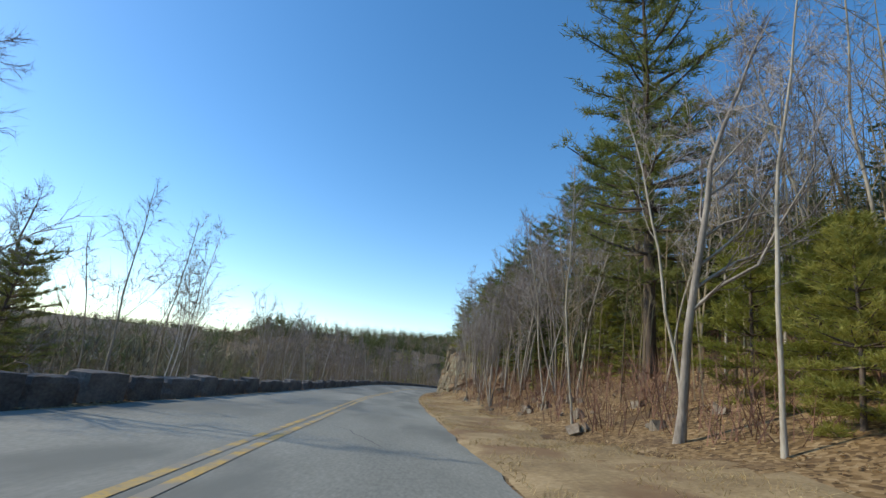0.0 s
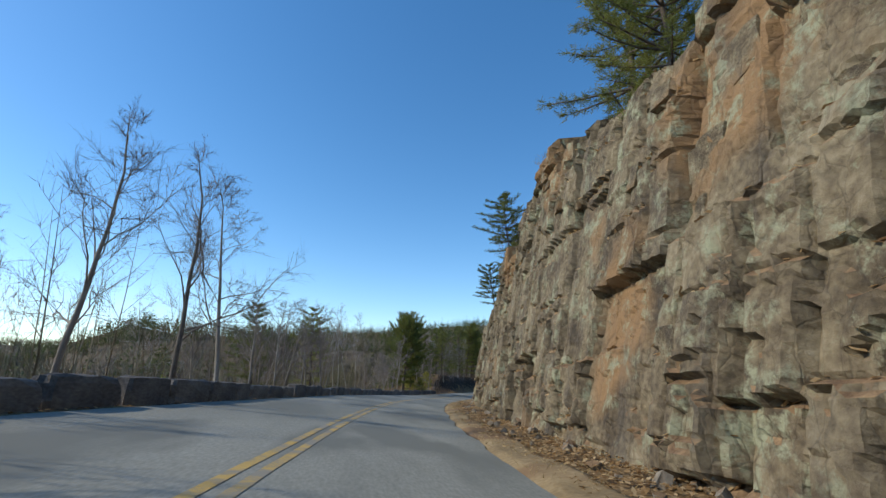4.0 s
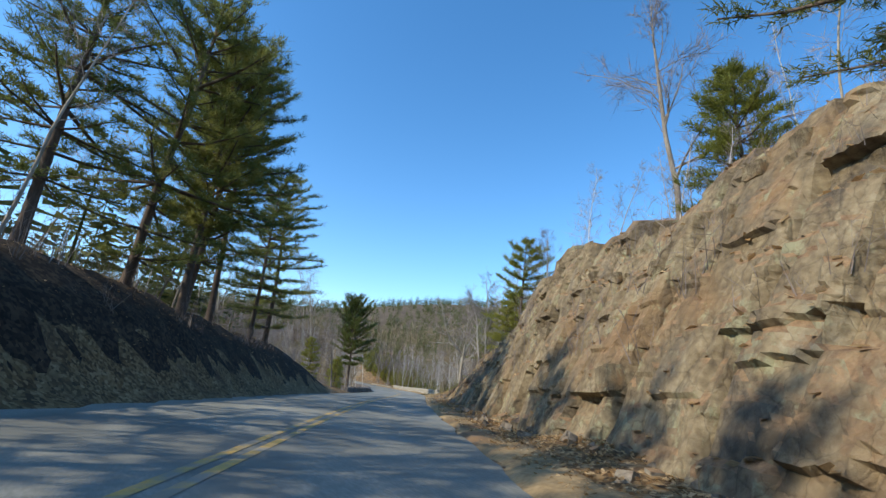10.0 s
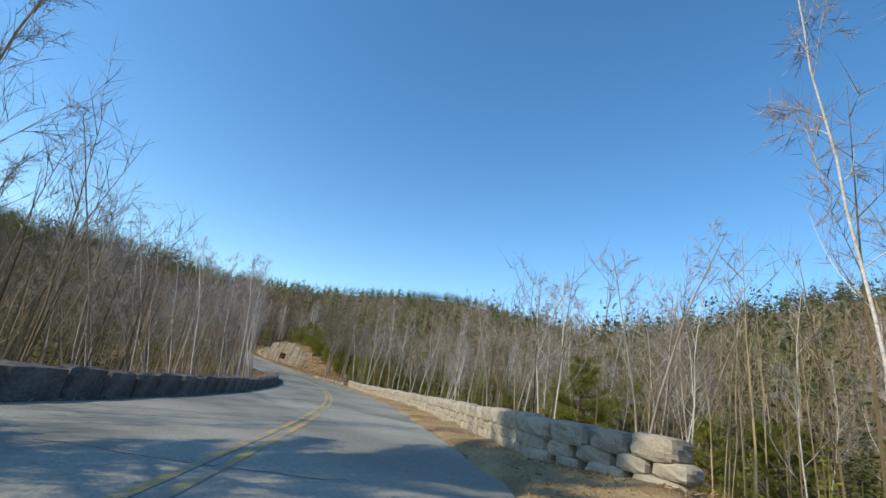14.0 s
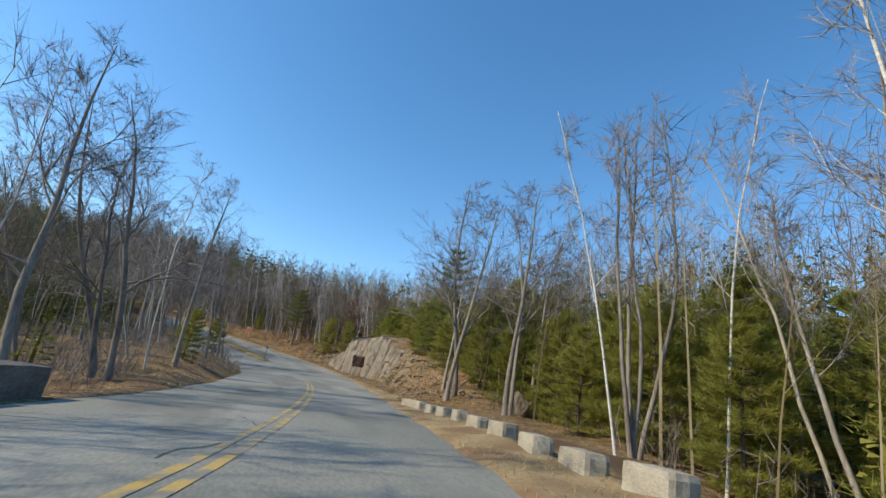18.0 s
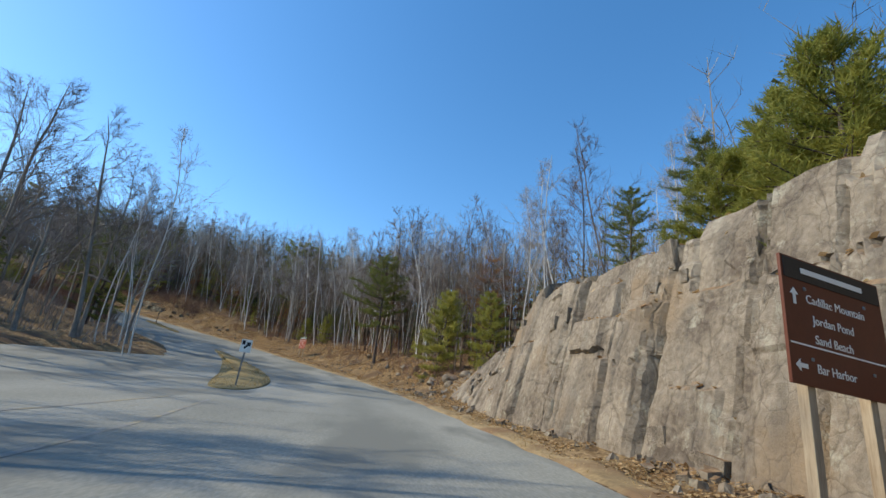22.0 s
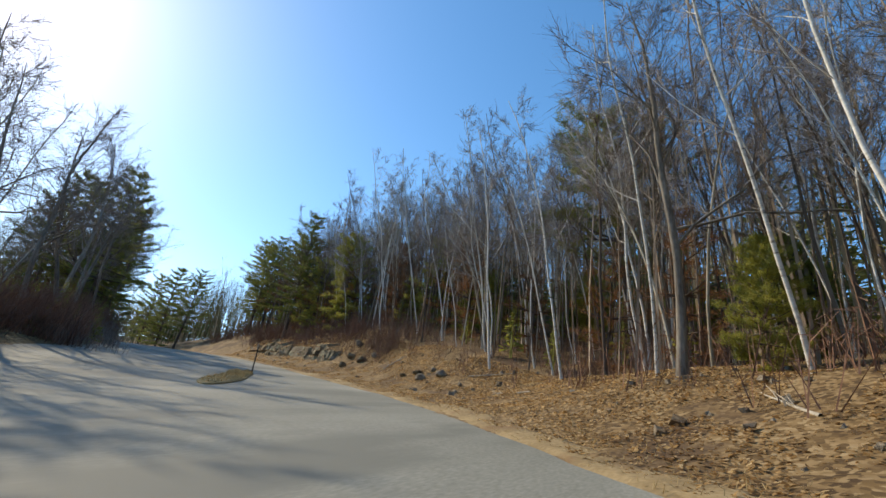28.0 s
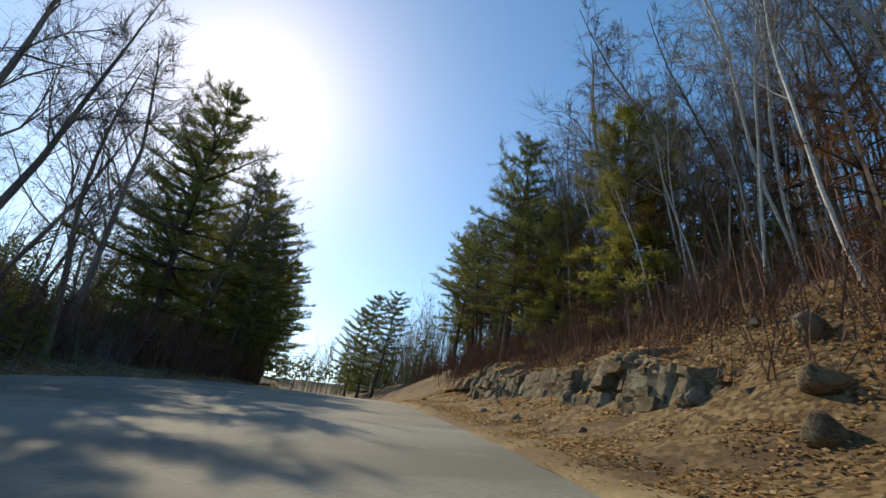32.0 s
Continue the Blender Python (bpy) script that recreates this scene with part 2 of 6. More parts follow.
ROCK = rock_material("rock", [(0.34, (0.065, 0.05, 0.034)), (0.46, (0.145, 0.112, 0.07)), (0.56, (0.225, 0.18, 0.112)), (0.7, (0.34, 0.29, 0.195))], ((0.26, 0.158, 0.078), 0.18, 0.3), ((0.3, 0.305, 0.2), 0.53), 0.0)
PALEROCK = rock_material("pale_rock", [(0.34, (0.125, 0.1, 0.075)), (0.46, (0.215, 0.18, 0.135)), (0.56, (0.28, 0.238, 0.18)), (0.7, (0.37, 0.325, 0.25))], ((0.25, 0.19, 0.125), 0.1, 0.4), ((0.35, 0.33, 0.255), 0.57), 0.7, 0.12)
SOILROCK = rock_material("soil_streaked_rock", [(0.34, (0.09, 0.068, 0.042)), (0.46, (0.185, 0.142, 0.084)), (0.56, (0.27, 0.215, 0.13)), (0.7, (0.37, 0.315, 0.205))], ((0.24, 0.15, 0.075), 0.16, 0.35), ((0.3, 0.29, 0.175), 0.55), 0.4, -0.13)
# Near-black leafy earth: the left bank's deep shade is put into this colour.
SHADEDEARTH = material("dark_humus", [(0.3, (0.014, 0.01, 0.007)), (0.5, (0.032, 0.022, 0.014)), (0.75, (0.085, 0.058, 0.034))], 1.1, 14, 0.95, 0.6, 0.04, flakes=11)
TURF = material("worn_turf", [(0.3, (0.12, 0.09, 0.04)), (0.5, (0.21, 0.165, 0.075)), (0.7, (0.3, 0.24, 0.12))], 0.9, 16, 0.95, 0.6, 0.03)
GRANITE = material("pale_granite", [(0.3, (0.21, 0.19, 0.145)), (0.5, (0.36, 0.33, 0.26)), (0.75, (0.5, 0.465, 0.38))], 1.3, 18, 0.9, 0.5, 0.02, per_object=0.12, wear=((0.3, 0.27, 0.19), 0.25, 0.8))
WALLSTONE = material("weathered_wall_stone", [(0.3, (0.075, 0.066, 0.06)), (0.5, (0.16, 0.145, 0.13)), (0.75, (0.29, 0.265, 0.235))], 1.5, 14, 0.9, 0.6, 0.03, per_object=0.15)
BARK = material("grey_bark", [(0.3, (0.1, 0.085, 0.07)), (0.5, (0.24, 0.21, 0.175)), (0.75, (0.42, 0.38, 0.32))], 3, 25, 0.95, 0.6, 0.02, (1, 1, 0.2), per_object=0.2)
PALEBARK = material("pale_bark", [(0.3, (0.18, 0.155, 0.115)), (0.5, (0.35, 0.31, 0.245)), (0.75, (0.51, 0.465, 0.385))], 3, 25, 0.95, 0.5, 0.015, (1, 1, 0.2), per_object=0.15)
BIRCHBARK = material("white_birch_bark", [(0.3, (0.1, 0.09, 0.08)), (0.42, (0.5, 0.47, 0.42)), (0.7, (0.72, 0.7, 0.66))], 4, 16, 0.8, 0.3, 0.01, (0.6, 0.6, 3.0), per_object=0.1)
TWIG = material("twigs", [(0.3, (0.13, 0.11, 0.1)), (0.7, (0.28, 0.24, 0.22))], 1.5, 10, 0.9, 0, per_object=0.25)
REDTWIG = material("russet_brush", [(0.3, (0.11, 0.06, 0.045)), (0.7, (0.27, 0.15, 0.1))], 1.5, 10, 0.9, 0, per_island=0.3)
RUST = material("dead_beech_leaves", [(0.3, (0.14, 0.06, 0.025)), (0.7, (0.36, 0.17, 0.075))], 1.5, 10, 0.8, 0, per_object=0.2, thin=0.3)
JUNIPERNEEDLE = material("juniper_needles", [(0.3, (0.18, 0.185, 0.03)), (0.7, (0.4, 0.37, 0.065))], 1.5, 10, 0.7, 0, thin=0.35)
PALETWIG = material("pale_twigs", [(0.3, (0.22, 0.195, 0.18)), (0.7, (0.4, 0.36, 0.33))], 1.5, 10, 0.9, 0, per_object=0.25)
DARKBARK = material("brown_bark", [(0.3, (0.055, 0.042, 0.034)), (0.5, (0.12, 0.09, 0.07)), (0.75, (0.22, 0.175, 0.14))], 3, 25, 0.95, 0.6, 0.02, (1, 1, 0.2), per_object=0.25)
BROWNTWIG = material("brown_twigs", [(0.3, (0.1, 0.07, 0.055)), (0.7, (0.2, 0.145, 0.11))], 1.5, 10, 0.9, 0, per_object=0.25)
BROWNWOOD = material("brown_thicket", [(0.25, (0.1, 0.074, 0.056)), (0.5, (0.22, 0.167, 0.127)), (0.75, (0.44, 0.36, 0.28))], 0.3, 2.0, 0.95, 0, per_island=0.5)
OAKBARK = material("fissured_oak_bark", [(0.3, (0.12, 0.1, 0.078)), (0.48, (0.3, 0.26, 0.2)), (0.75, (0.5, 0.45, 0.36))], 3.5, 18, 0.95, 1.0, 0.05, (1.6, 1.6, 0.22), wear=((0.4, 0.41, 0.33), 0.22, 1.2))
PINEBARK = material("pine_bark", [(0.3, (0.05, 0.04, 0.035)), (0.7, (0.17, 0.13, 0.1))], 3, 20, 0.95, 0.7, 0.03, (1, 1, 0.25))
NEEDLE = material("pine_needles", [(0.3, (0.1, 0.125, 0.032)), (0.5, (0.17, 0.19, 0.05)), (0.72, (0.26, 0.26, 0.075))], 0.7, 8, 0.6, 0, per_object=0.3, thin=0.45)
SHRUBNEEDLE = material("young_evergreen_needles", [(0.3, (0.16, 0.18, 0.034)), (0.5, (0.26, 0.265, 0.055)), (0.72, (0.36, 0.34, 0.085))], 0.9, 8, 0.6, 0, per_object=0.3, thin=0.5)
LEAF = material("fallen_leaves", [(0.25, (0.17, 0.095, 0.042)), (0.5, (0.42, 0.265, 0.118)), (0.75, (0.68, 0.51, 0.29))], 3, 30, 0.8, 0, per_island=0.5, thin=0.45)
GRASS = material("dead_grass", [(0.3, (0.28, 0.2, 0.09)), (0.5, (0.42, 0.31, 0.15)), (0.72, (0.55, 0.43, 0.23))], 1, 20, 0.85, 0, per_island=0.4, thin=0.25)
FARWOOD = material("far_wood", [(0.25, (0.09, 0.068, 0.04)), (0.5, (0.185, 0.146, 0.088)), (0.75, (0.37, 0.31, 0.2))], 0.08, 1.2, 0.95, 0, per_island=0.45)
FARGREEN = material("far_evergreens", [(0.3, (0.065, 0.085, 0.03)), (0.7, (0.16, 0.17, 0.065))], 0.1, 2, 0.9, 0, per_island=0.3, thin=0.35)
SIGNBROWN = material("sign_brown", [(0.3, (0.1, 0.028, 0.014)), (0.7, (0.13, 0.036, 0.018))], 3, 30, 0.5, 0)
SIGNRED = material("sign_red_brown", [(0.3, (0.25, 0.05, 0.02)), (0.7, (0.29, 0.06, 0.025))], 3, 30, 0.5, 0)
SIGNGREEN = material("sign_green", [(0.3, (0.02, 0.12, 0.09)), (0.7, (0.03, 0.15, 0.11))], 3, 30, 0.5, 0)
SIGNDARK = material("sign_dark_band", [(0.3, (0.02, 0.018, 0.016)), (0.7, (0.03, 0.026, 0.024))], 3, 30, 0.5, 0)
SIGNWHITE = material("sign_white", [(0.3, (0.7, 0.68, 0.62)), (0.7, (0.8, 0.78, 0.72))], 3, 30, 0.5, 0)
SIGNBLACK = material("sign_black", [(0.3, (0.015, 0.015, 0.018)), (0.7, (0.025, 0.025, 0.03))], 3, 30, 0.5, 0)
POSTWOOD = material("post_wood", [(0.3, (0.22, 0.16, 0.1)), (0.7, (0.45, 0.37, 0.26))], 3, 20, 0.9, 0.4, 0.01, (4, 4, 0.4))
STEEL = material("post_steel", [(0.3, (0.12, 0.13, 0.13)), (0.7, (0.22, 0.23, 0.23))], 5, 40, 0.55, 0.1, 0.003)


# ---- numbers of the plan ----
# road: place, height and bank (degrees, falling to the right) of the driving line, one point every 31 m
ROAD = [
    (8.5, -79.6, 3.12, 0.0), (5.2, -48.7, 1.91, 0.0), (1.9, -17.9, 0.70, 0.0), (-1.4, 12.9, -0.51, 1.0), (-3.8, 43.8, -1.50, 2.8), (-4.0, 74.8, -2.18, 4.5),
    (-0.2, 105.5, -2.83, 4.1), (8.0, 135.4, -3.59, 2.9), (19.5, 164.2, -3.74, -0.1), (33.0, 192.1, -3.77, -1.9), (48.1, 219.2, -3.80, -3.5), (61.5, 247.1, -3.91, -4.2),
    (71.2, 276.5, -3.83, -3.5), (76.3, 307.0, -3.24, -3.1), (76.7, 338.0, -1.88, -2.9), (69.7, 368.0, 0.71, -2.1), (50.6, 392.0, 4.63, -3.9), (22.8, 405.5, 8.68, -3.9),
    (-6.7, 415.3, 10.6, -2.0), (-37.2, 421.0, 11.5, 0.0), (-68.2, 421.0, 11.8, 0.0), (-98.7, 415.5, 12.0, 0.0),
]
STEP = 31.0
S0, S1 = -80.0, 560.0


def lattice(seed):
    return np.random.RandomState(seed).rand(256, 256)


TABLES = [lattice(i) for i in range(6)]


def vnoise(x, y, k=0):
    """Smooth value noise, 0 to 1, over arrays."""
    t = TABLES[k % 6]
    x, y = np.asarray(x, float), np.asarray(y, float)
    i, j = np.floor(x).astype(int), np.floor(y).astype(int)
    u, v = x - i, y - j
    u, v = u * u * (3 - 2 * u), v * v * (3 - 2 * v)
    g = lambda a, b: t[a % 256, b % 256]
    return (g(i, j) * (1 - u) + g(i + 1, j) * u) * (1 - v) + (g(i, j + 1) * (1 - u) + g(i + 1, j + 1) * u) * v


def fbm(x, y, k=0, octaves=3):
    return sum(vnoise(x * 2 ** o, y * 2 ** o, k + o) / 2 ** o for o in range(octaves)) / sum(1 / 2 ** o for o in range(octaves))


def spline(values):
    """Catmull-Rom through evenly spaced rows, a row for each metre."""
    v = np.array(values, float)
    s = np.arange(S0, S1 + 0.5, 1.0)
    u = (s - S0) / STEP
    i = np.clip(u.astype(int), 0, len(v) - 2)
    f = (u - i)[:, None]
    p0, p1, p2, p3 = v[np.clip(i - 1, 0, None)], v[i], v[i + 1], v[np.clip(i + 2, None, len(v) - 1)]
    return s, 0.5 * (2 * p1 + (p2 - p0) * f + (2 * p0 - 5 * p1 + 4 * p2 - p3) * f ** 2 + (3 * p1 - p0 - 3 * p2 + p3) * f ** 3)


LINE_S, LINE_P = spline(ROAD)
LINE_T = np.gradient(LINE_P[:, :2], axis=0)
LINE_T /= np.linalg.norm(LINE_T, axis=1)[:, None]
LINE_N = np.c_[LINE_T[:, 1], -LINE_T[:, 0]]


def edge(s):
    """The pavement's right edge, metres right of the driving line."""
    return np.interp(s, [-80, 0, 27, 62, 80, 125, 165, 198, 228, 265, 287, 312, 325, 337, 346, 360, 378, 392, 400, 412, 420, 426, 570], [1.6, 1.5, 1.8, 2.0, 1.7, 1.45, 1.35, 1.75, 1.6, 1.75, 1.6, 1.45, 1.75, 2.3, 2.75, 3.2, 3.6, 3.2, 2.9, 2.6, 2.2, 2.0, 2.4])


def ledge(s):
    """The pavement's left edge."""
    return np.interp(s, [-80, 90, 130, 145, 172, 232, 268, 292, 308, 332, 341, 349, 356, 370, 379, 390, 402, 420, 432, 442, 460, 570], [5.1, 5.2, 5.6, 5.2, 5.8, 6.2, 5.1, 4.8, 5.4, 6.8, 7.4, 11, 15, 14.5, 9.6, 9.6, 11, 10.6, 8.2, 6.4, 5, 5])


D_NODES = [-0.6, 0, 0.8, 2.0, 3.2, 4.8, 7.5, 12.0, 20.0, 34.0, 60.0]
RIGHT = {
    -80: [-0.1, 0, 0.05, 0.1, 0.2, 0.6, 1.5, 3.4, 7, 12, 20],
    25: [-0.1, 0, 0.05, 0.1, 0.25, 0.8, 1.9, 3.8, 7.6, 13, 21],
    50: [-0.1, 0, 0.05, 0.25, 0.8, 1.9, 3.4, 5.5, 8.5, 14, 21],
    60: [-0.1, 0, 0.08, 0.5, 1.3, 2.3, 3.8, 6.0, 9.5, 15, 22],
    66: [-0.1, 0, 0.05, 0.15, 0.3, 3.6, 5.4, 7.4, 10, 16, 23],
    75: [-0.1, 0, 0.05, 0.15, 0.0, 6.4, 8.0, 9.5, 12, 17, 24],
    92: [-0.1, 0, 0.05, 0.15, 0.0, 7.6, 9.4, 11, 14, 19, 26],
    108: [-0.1, 0, 0.05, 0.15, 0.0, 5.6, 7.4, 9.5, 12, 17, 24],
    128: [-0.1, 0, 0.05, 0.15, 0.3, 4.0, 6.2, 8.6, 12, 17, 24],
    165: [-0.1, 0, 0.05, 0.15, 0.3, 3.6, 5.6, 7.8, 11, 15, 22],
    192: [-0.1, 0, 0.05, 0.15, 0.3, 4.2, 5.8, 7.4, 10, 14, 19],
    209: [-0.1, 0, 0.05, 0.15, 0.35, 2.2, 3.2, 3.9, 4.4, 6, 12],
    228: [-0.1, 0, 0.05, 0.35, 0.8, 1.2, 1.3, 0.5, -1.3, 0, 9],
    250: [-0.1, 0, 0.02, 0.05, -0.5, -1.3, -2.4, -3.0, -2.6, 1, 10],
    292: [-0.1, 0, 0.02, 0.05, -0.4, -1.0, -1.7, -2.1, -1.3, 2.6, 12],
    315: [-0.1, 0, 0.02, 0.1, 0.1, 0.2, 0.3, 0.6, 1.8, 5, 14],
    325: [-0.1, 0, 0.03, 0.2, 0.6, 1.3, 2.0, 2.8, 4.3, 7.7, 16],
    340: [-0.1, 0, 0.03, 0.2, 0.25, 2.6, 4.2, 5.4, 7.6, 11, 19],
    356: [-0.1, 0, 0.03, 0.2, 0.25, 3.4, 5.0, 6.4, 8.5, 12, 20],
    368: [-0.1, 0, 0.05, 0.3, 0.8, 1.5, 2.4, 3.6, 6, 10.5, 19],
    380: [-0.1, 0, 0.05, 0.35, 1.2, 2.4, 3.2, 4.3, 6.5, 11, 19],
    398: [-0.1, 0, 0.1, 0.4, 0.9, 1.9, 2.8, 3.8, 6, 10, 19],
    411: [-0.1, 0, 0.08, 0.3, 0.65, 1.2, 1.9, 3.0, 5.5, 10, 19],
    423: [-0.1, 0, 0.1, 0.4, 1.1, 2.3, 3.6, 5.2, 8, 12, 20],
    430: [-0.1, 0, 0.1, 0.4, 1.2, 3.0, 4.9, 6.8, 9.5, 13.5, 21],
    446: [-0.1, 0, 0.1, 0.4, 1.0, 2.4, 4.0, 5.6, 8.5, 12.5, 20],
    560: [-0.1, 0, 0.08, 0.35, 0.8, 1.5, 2.5, 3.8, 6, 10, 17],
}
M_NODES = [-0.6, 0, 0.7, 1.7, 3.4, 7, 13, 26, 52]
LEFT = {
    -80: [-0.1, 0, -0.1, -0.7, -1.7, -3.4, -6, -8.5, -8],
    140: [-0.1, 0, -0.1, -0.5, -1.2, -2.4, -5, -8.5, -8],
    159: [-0.1, 0, 0.0, -0.2, -0.5, -1.0, -3.0, -6.5, -7.5],
    173: [-0.1, 0, 0.75, 2.1, 3.2, 3.3, 1.5, -2.5, -6],
    206: [-0.1, 0, 0.75, 2.1, 3.1, 3.0, 1.2, -2.5, -5],
    221: [-0.1, 0, 0.2, 0.6, 1.0, 0.9, -0.8, -3.4, -4],
    234: [-0.1, 0, -0.05, -0.3, -1.0, -2.0, -3.4, -4.2, -2],
    306: [-0.1, 0, -0.05, -0.3, -0.8, -1.7, -2.6, -3, 1],
    322: [-0.1, 0, 0.25, 0.8, 1.0, 0.8, 0.1, -0.6, 2.6],
    337: [-0.1, 0, 0.25, 0.75, 1.0, 0.8, 0.2, 0.0, 3.0],
    350: [-0.1, 0, 0.15, 0.35, 0.4, 0.4, 0.2, 0.4, 3.4],
    372: [-0.1, 0, 0.12, 0.25, 0.4, 0.5, 0.7, 1.3, 4.3],
    560: [-0.1, 0, 0.2, 0.4, 0.7, 0.9, 1.0, 1.7, 4.3],
}


def stations(table, nodes, s, d):
    keys = sorted(table)
    rows = np.array([table[k] for k in keys], float)
    s = np.clip(s, keys[0], keys[-1])
    i = np.clip(np.searchsorted(keys, s, side="right") - 1, 0, len(keys) - 2)
    k = np.array(keys, float)
    f = (s - k[i]) / (k[i + 1] - k[i])
    f = f * f * (3 - 2 * f)
    d = np.clip(d, nodes[0], nodes[-1])
    j = np.clip(np.searchsorted(nodes, d, side="right") - 1, 0, len(nodes) - 2)
    n = np.array(nodes)
    g = (d - n[j]) / (n[j + 1] - n[j])
    a = rows[i, j] * (1 - g) + rows[i, j + 1] * g
    b = rows[i + 1, j] * (1 - g) + rows[i + 1, j + 1] * g
    return a * (1 - f) + b * f


def at_line(s, col):
    return np.interp(s, LINE_S, LINE_P[:, col])


def bank(s, l):
    return -np.clip(l, -8, 6) * np.tan(np.radians(at_line(s, 3)))


def height(s, l):
    """Ground height at s along the driving line and l to the right of it."""
    s, l = np.asarray(s, float), np.asarray(l, float)
    right = stations(RIGHT, D_NODES, s, l - edge(s))
    left = stations(LEFT, M_NODES, s, -l - ledge(s))
    z = np.where(l >= 0, right, left)
    off = np.where(l >= 0, l - edge(s), -l - ledge(s))
    rough = np.clip(off / 4, 0, 1)
    z = z + rough * (fbm(s * 0.16, l * 0.16, 1) - 0.5) * 0.8 + np.clip(off, 0, 1) * (fbm(s * 0.9, l * 0.9, 2) - 0.5) * 0.22
    return at_line(s, 2) + bank(s, l) + z


def spot(s, l, up=0.0):
    """The place in the world of a point at s, l, up above the ground there."""
    nx, ny = np.interp(s, LINE_S, LINE_N[:, 0]), np.interp(s, LINE_S, LINE_N[:, 1])
    return np.stack([at_line(s, 0) + nx * l, at_line(s, 1) + ny * l, height(s, l) + up], -1)


def heading(s):
    """The road's direction at s, degrees to the left of +y."""
    i = int(np.clip(round(s - S0), 0, len(LINE_T) - 1))
    return math.degrees(math.atan2(-LINE_T[i, 0], LINE_T[i, 1]))


def far_height(x, y):
    step = lambda v: np.clip(v, 0, 1) ** 2 * (3 - 2 * np.clip(v, 0, 1))
    north = step((y - 330 - 0.1 * x) / 420) * 85 * (0.38 + 0.62 * step((x + 200) / 400))
    east = step((x - 70 - 0.12 * y) / 260) * 92
    rim = step((np.hypot(x, y - 200) - 450) / 1500) * 46
    return -9 + north + east * (1 - 0.5 * step((y - 250) / 350)) + rim * (0.4 + 0.8 * fbm(x / 500, y / 500, 3)) + (fbm(x / 60, y / 60, 4) - 0.5) * 7


def nearest(x, y):
    """s and l of places in the world, by the nearest point of the driving line."""
    s, l = np.empty(len(x)), np.empty(len(x))
    for a in range(0, len(x), 4000):
        px, py = x[a:a + 4000], y[a:a + 4000]
        dx, dy = px[:, None] - LINE_P[None, :, 0], py[:, None] - LINE_P[None, :, 1]
        i = (dx * dx + dy * dy).argmin(1)
        r = np.arange(len(px))
        s[a:a + 4000] = LINE_S[i] + np.clip(dx[r, i] * LINE_T[i, 0] + dy[r, i] * LINE_T[i, 1], -1, 1)
        l[a:a + 4000] = dx[r, i] * LINE_N[i, 0] + dy[r, i] * LINE_N[i, 1]
        end = (i == 0) | (i == len(LINE_S) - 1)
        l[a:a + 4000] = np.where(end, np.hypot(dx[r, i], dy[r, i]) * np.sign(l[a:a + 4000]), l[a:a + 4000])
    return s, l


def ground_height(x, y):
    s, l = nearest(x, y)
    near = height(s, l)
    f = np.clip((np.abs(l) - 50) / 90, 0, 1)
    f = f * f * (3 - 2 * f)
    return near * (1 - f) + far_height(x, y) * f, s, l


# ---- builders ----
def mesh(name, verts, tris, mat, smooth=False):
    me = bpy.data.meshes.new(name)
    verts, tris = np.asarray(verts, np.float32), np.asarray(tris, np.int32)
    me.vertices.add(len(verts))
    me.vertices.foreach_set("co", verts.ravel())
    me.loops.add(tris.size)
    me.loops.foreach_set("vertex_index", tris.ravel())
    k = tris.shape[1]
    me.polygons.add(len(tris))
    me.polygons.foreach_set("loop_start", np.arange(0, tris.size, k, dtype=np.int32))
    me.polygons.foreach_set("use_smooth", np.full(len(tris), smooth))
    me.update(calc_edges=True)
    me.validate()
    me.materials.append(mat)
    return me


def grid_faces(rows, cols):
    a = (np.arange(rows - 1)[:, None] * cols + np.arange(cols - 1)[None]).ravel()
    return np.c_[a, a + 1, a + cols + 1, a + cols]


def part(name, data, parent, label=""):
    ob = new(name, data)
    ob.parent = parent
    return tagged(ob, label)


def bm_mesh(name, bm, mat):
    me = bpy.data.meshes.new(name)
    bm.to_mesh(me)
    bm.free()
    me.materials.append(mat)
    return me


def box(bm, size, centre, bevel=0.0, turn=None):
    """A bevelled box added to bm."""
    r = bmesh.ops.create_cube(bm, size=1.0)
    vs = r["verts"]
    m = Matrix.Translation(centre) @ (turn or Matrix()) @ Matrix.Diagonal((*size, 1))
    bmesh.ops.transform(bm, matrix=m, verts=vs)
    if bevel:
        es = list({e for v in vs for e in v.link_edges})
        bmesh.ops.bevel(bm, geom=es, offset=bevel, segments=2, affect="EDGES", profile=0.6)


# ---- ground, road, verges ----
def axis(lo, hi, step, reach):
    mid = np.arange(lo, hi + step / 2, step)
    out, d, p = [], step, 0.0
    while p < reach:
        d *= 1.22
        p += d
        out.append(p)
    out = np.array(out)
    return np.r_[lo - out[::-1], mid, hi + out]


def make_ground():
    gx, gy = axis(-45, 112, 1.25, 2600), axis(-55, 440, 1.25, 2600)
    X, Y = np.meshgrid(gx, gy)
    z, _, l = ground_height(X.ravel(), Y.ravel())
    ob = new("ground", mesh("ground", np.c_[X.ravel(), Y.ravel(), z], grid_faces(len(gy), len(gx)), GROUND, True))
    ob.data.materials.append(FARFLOOR)
    faces = grid_faces(len(gy), len(gx))
    ob.data.polygons.foreach_set("material_index", (np.abs(l)[faces[:, 0]] > 38).astype(np.int32))
    tagged(ob, "brown leaf-covered woodland ground with dry grass", "ground", kind="structure")


make_ground()


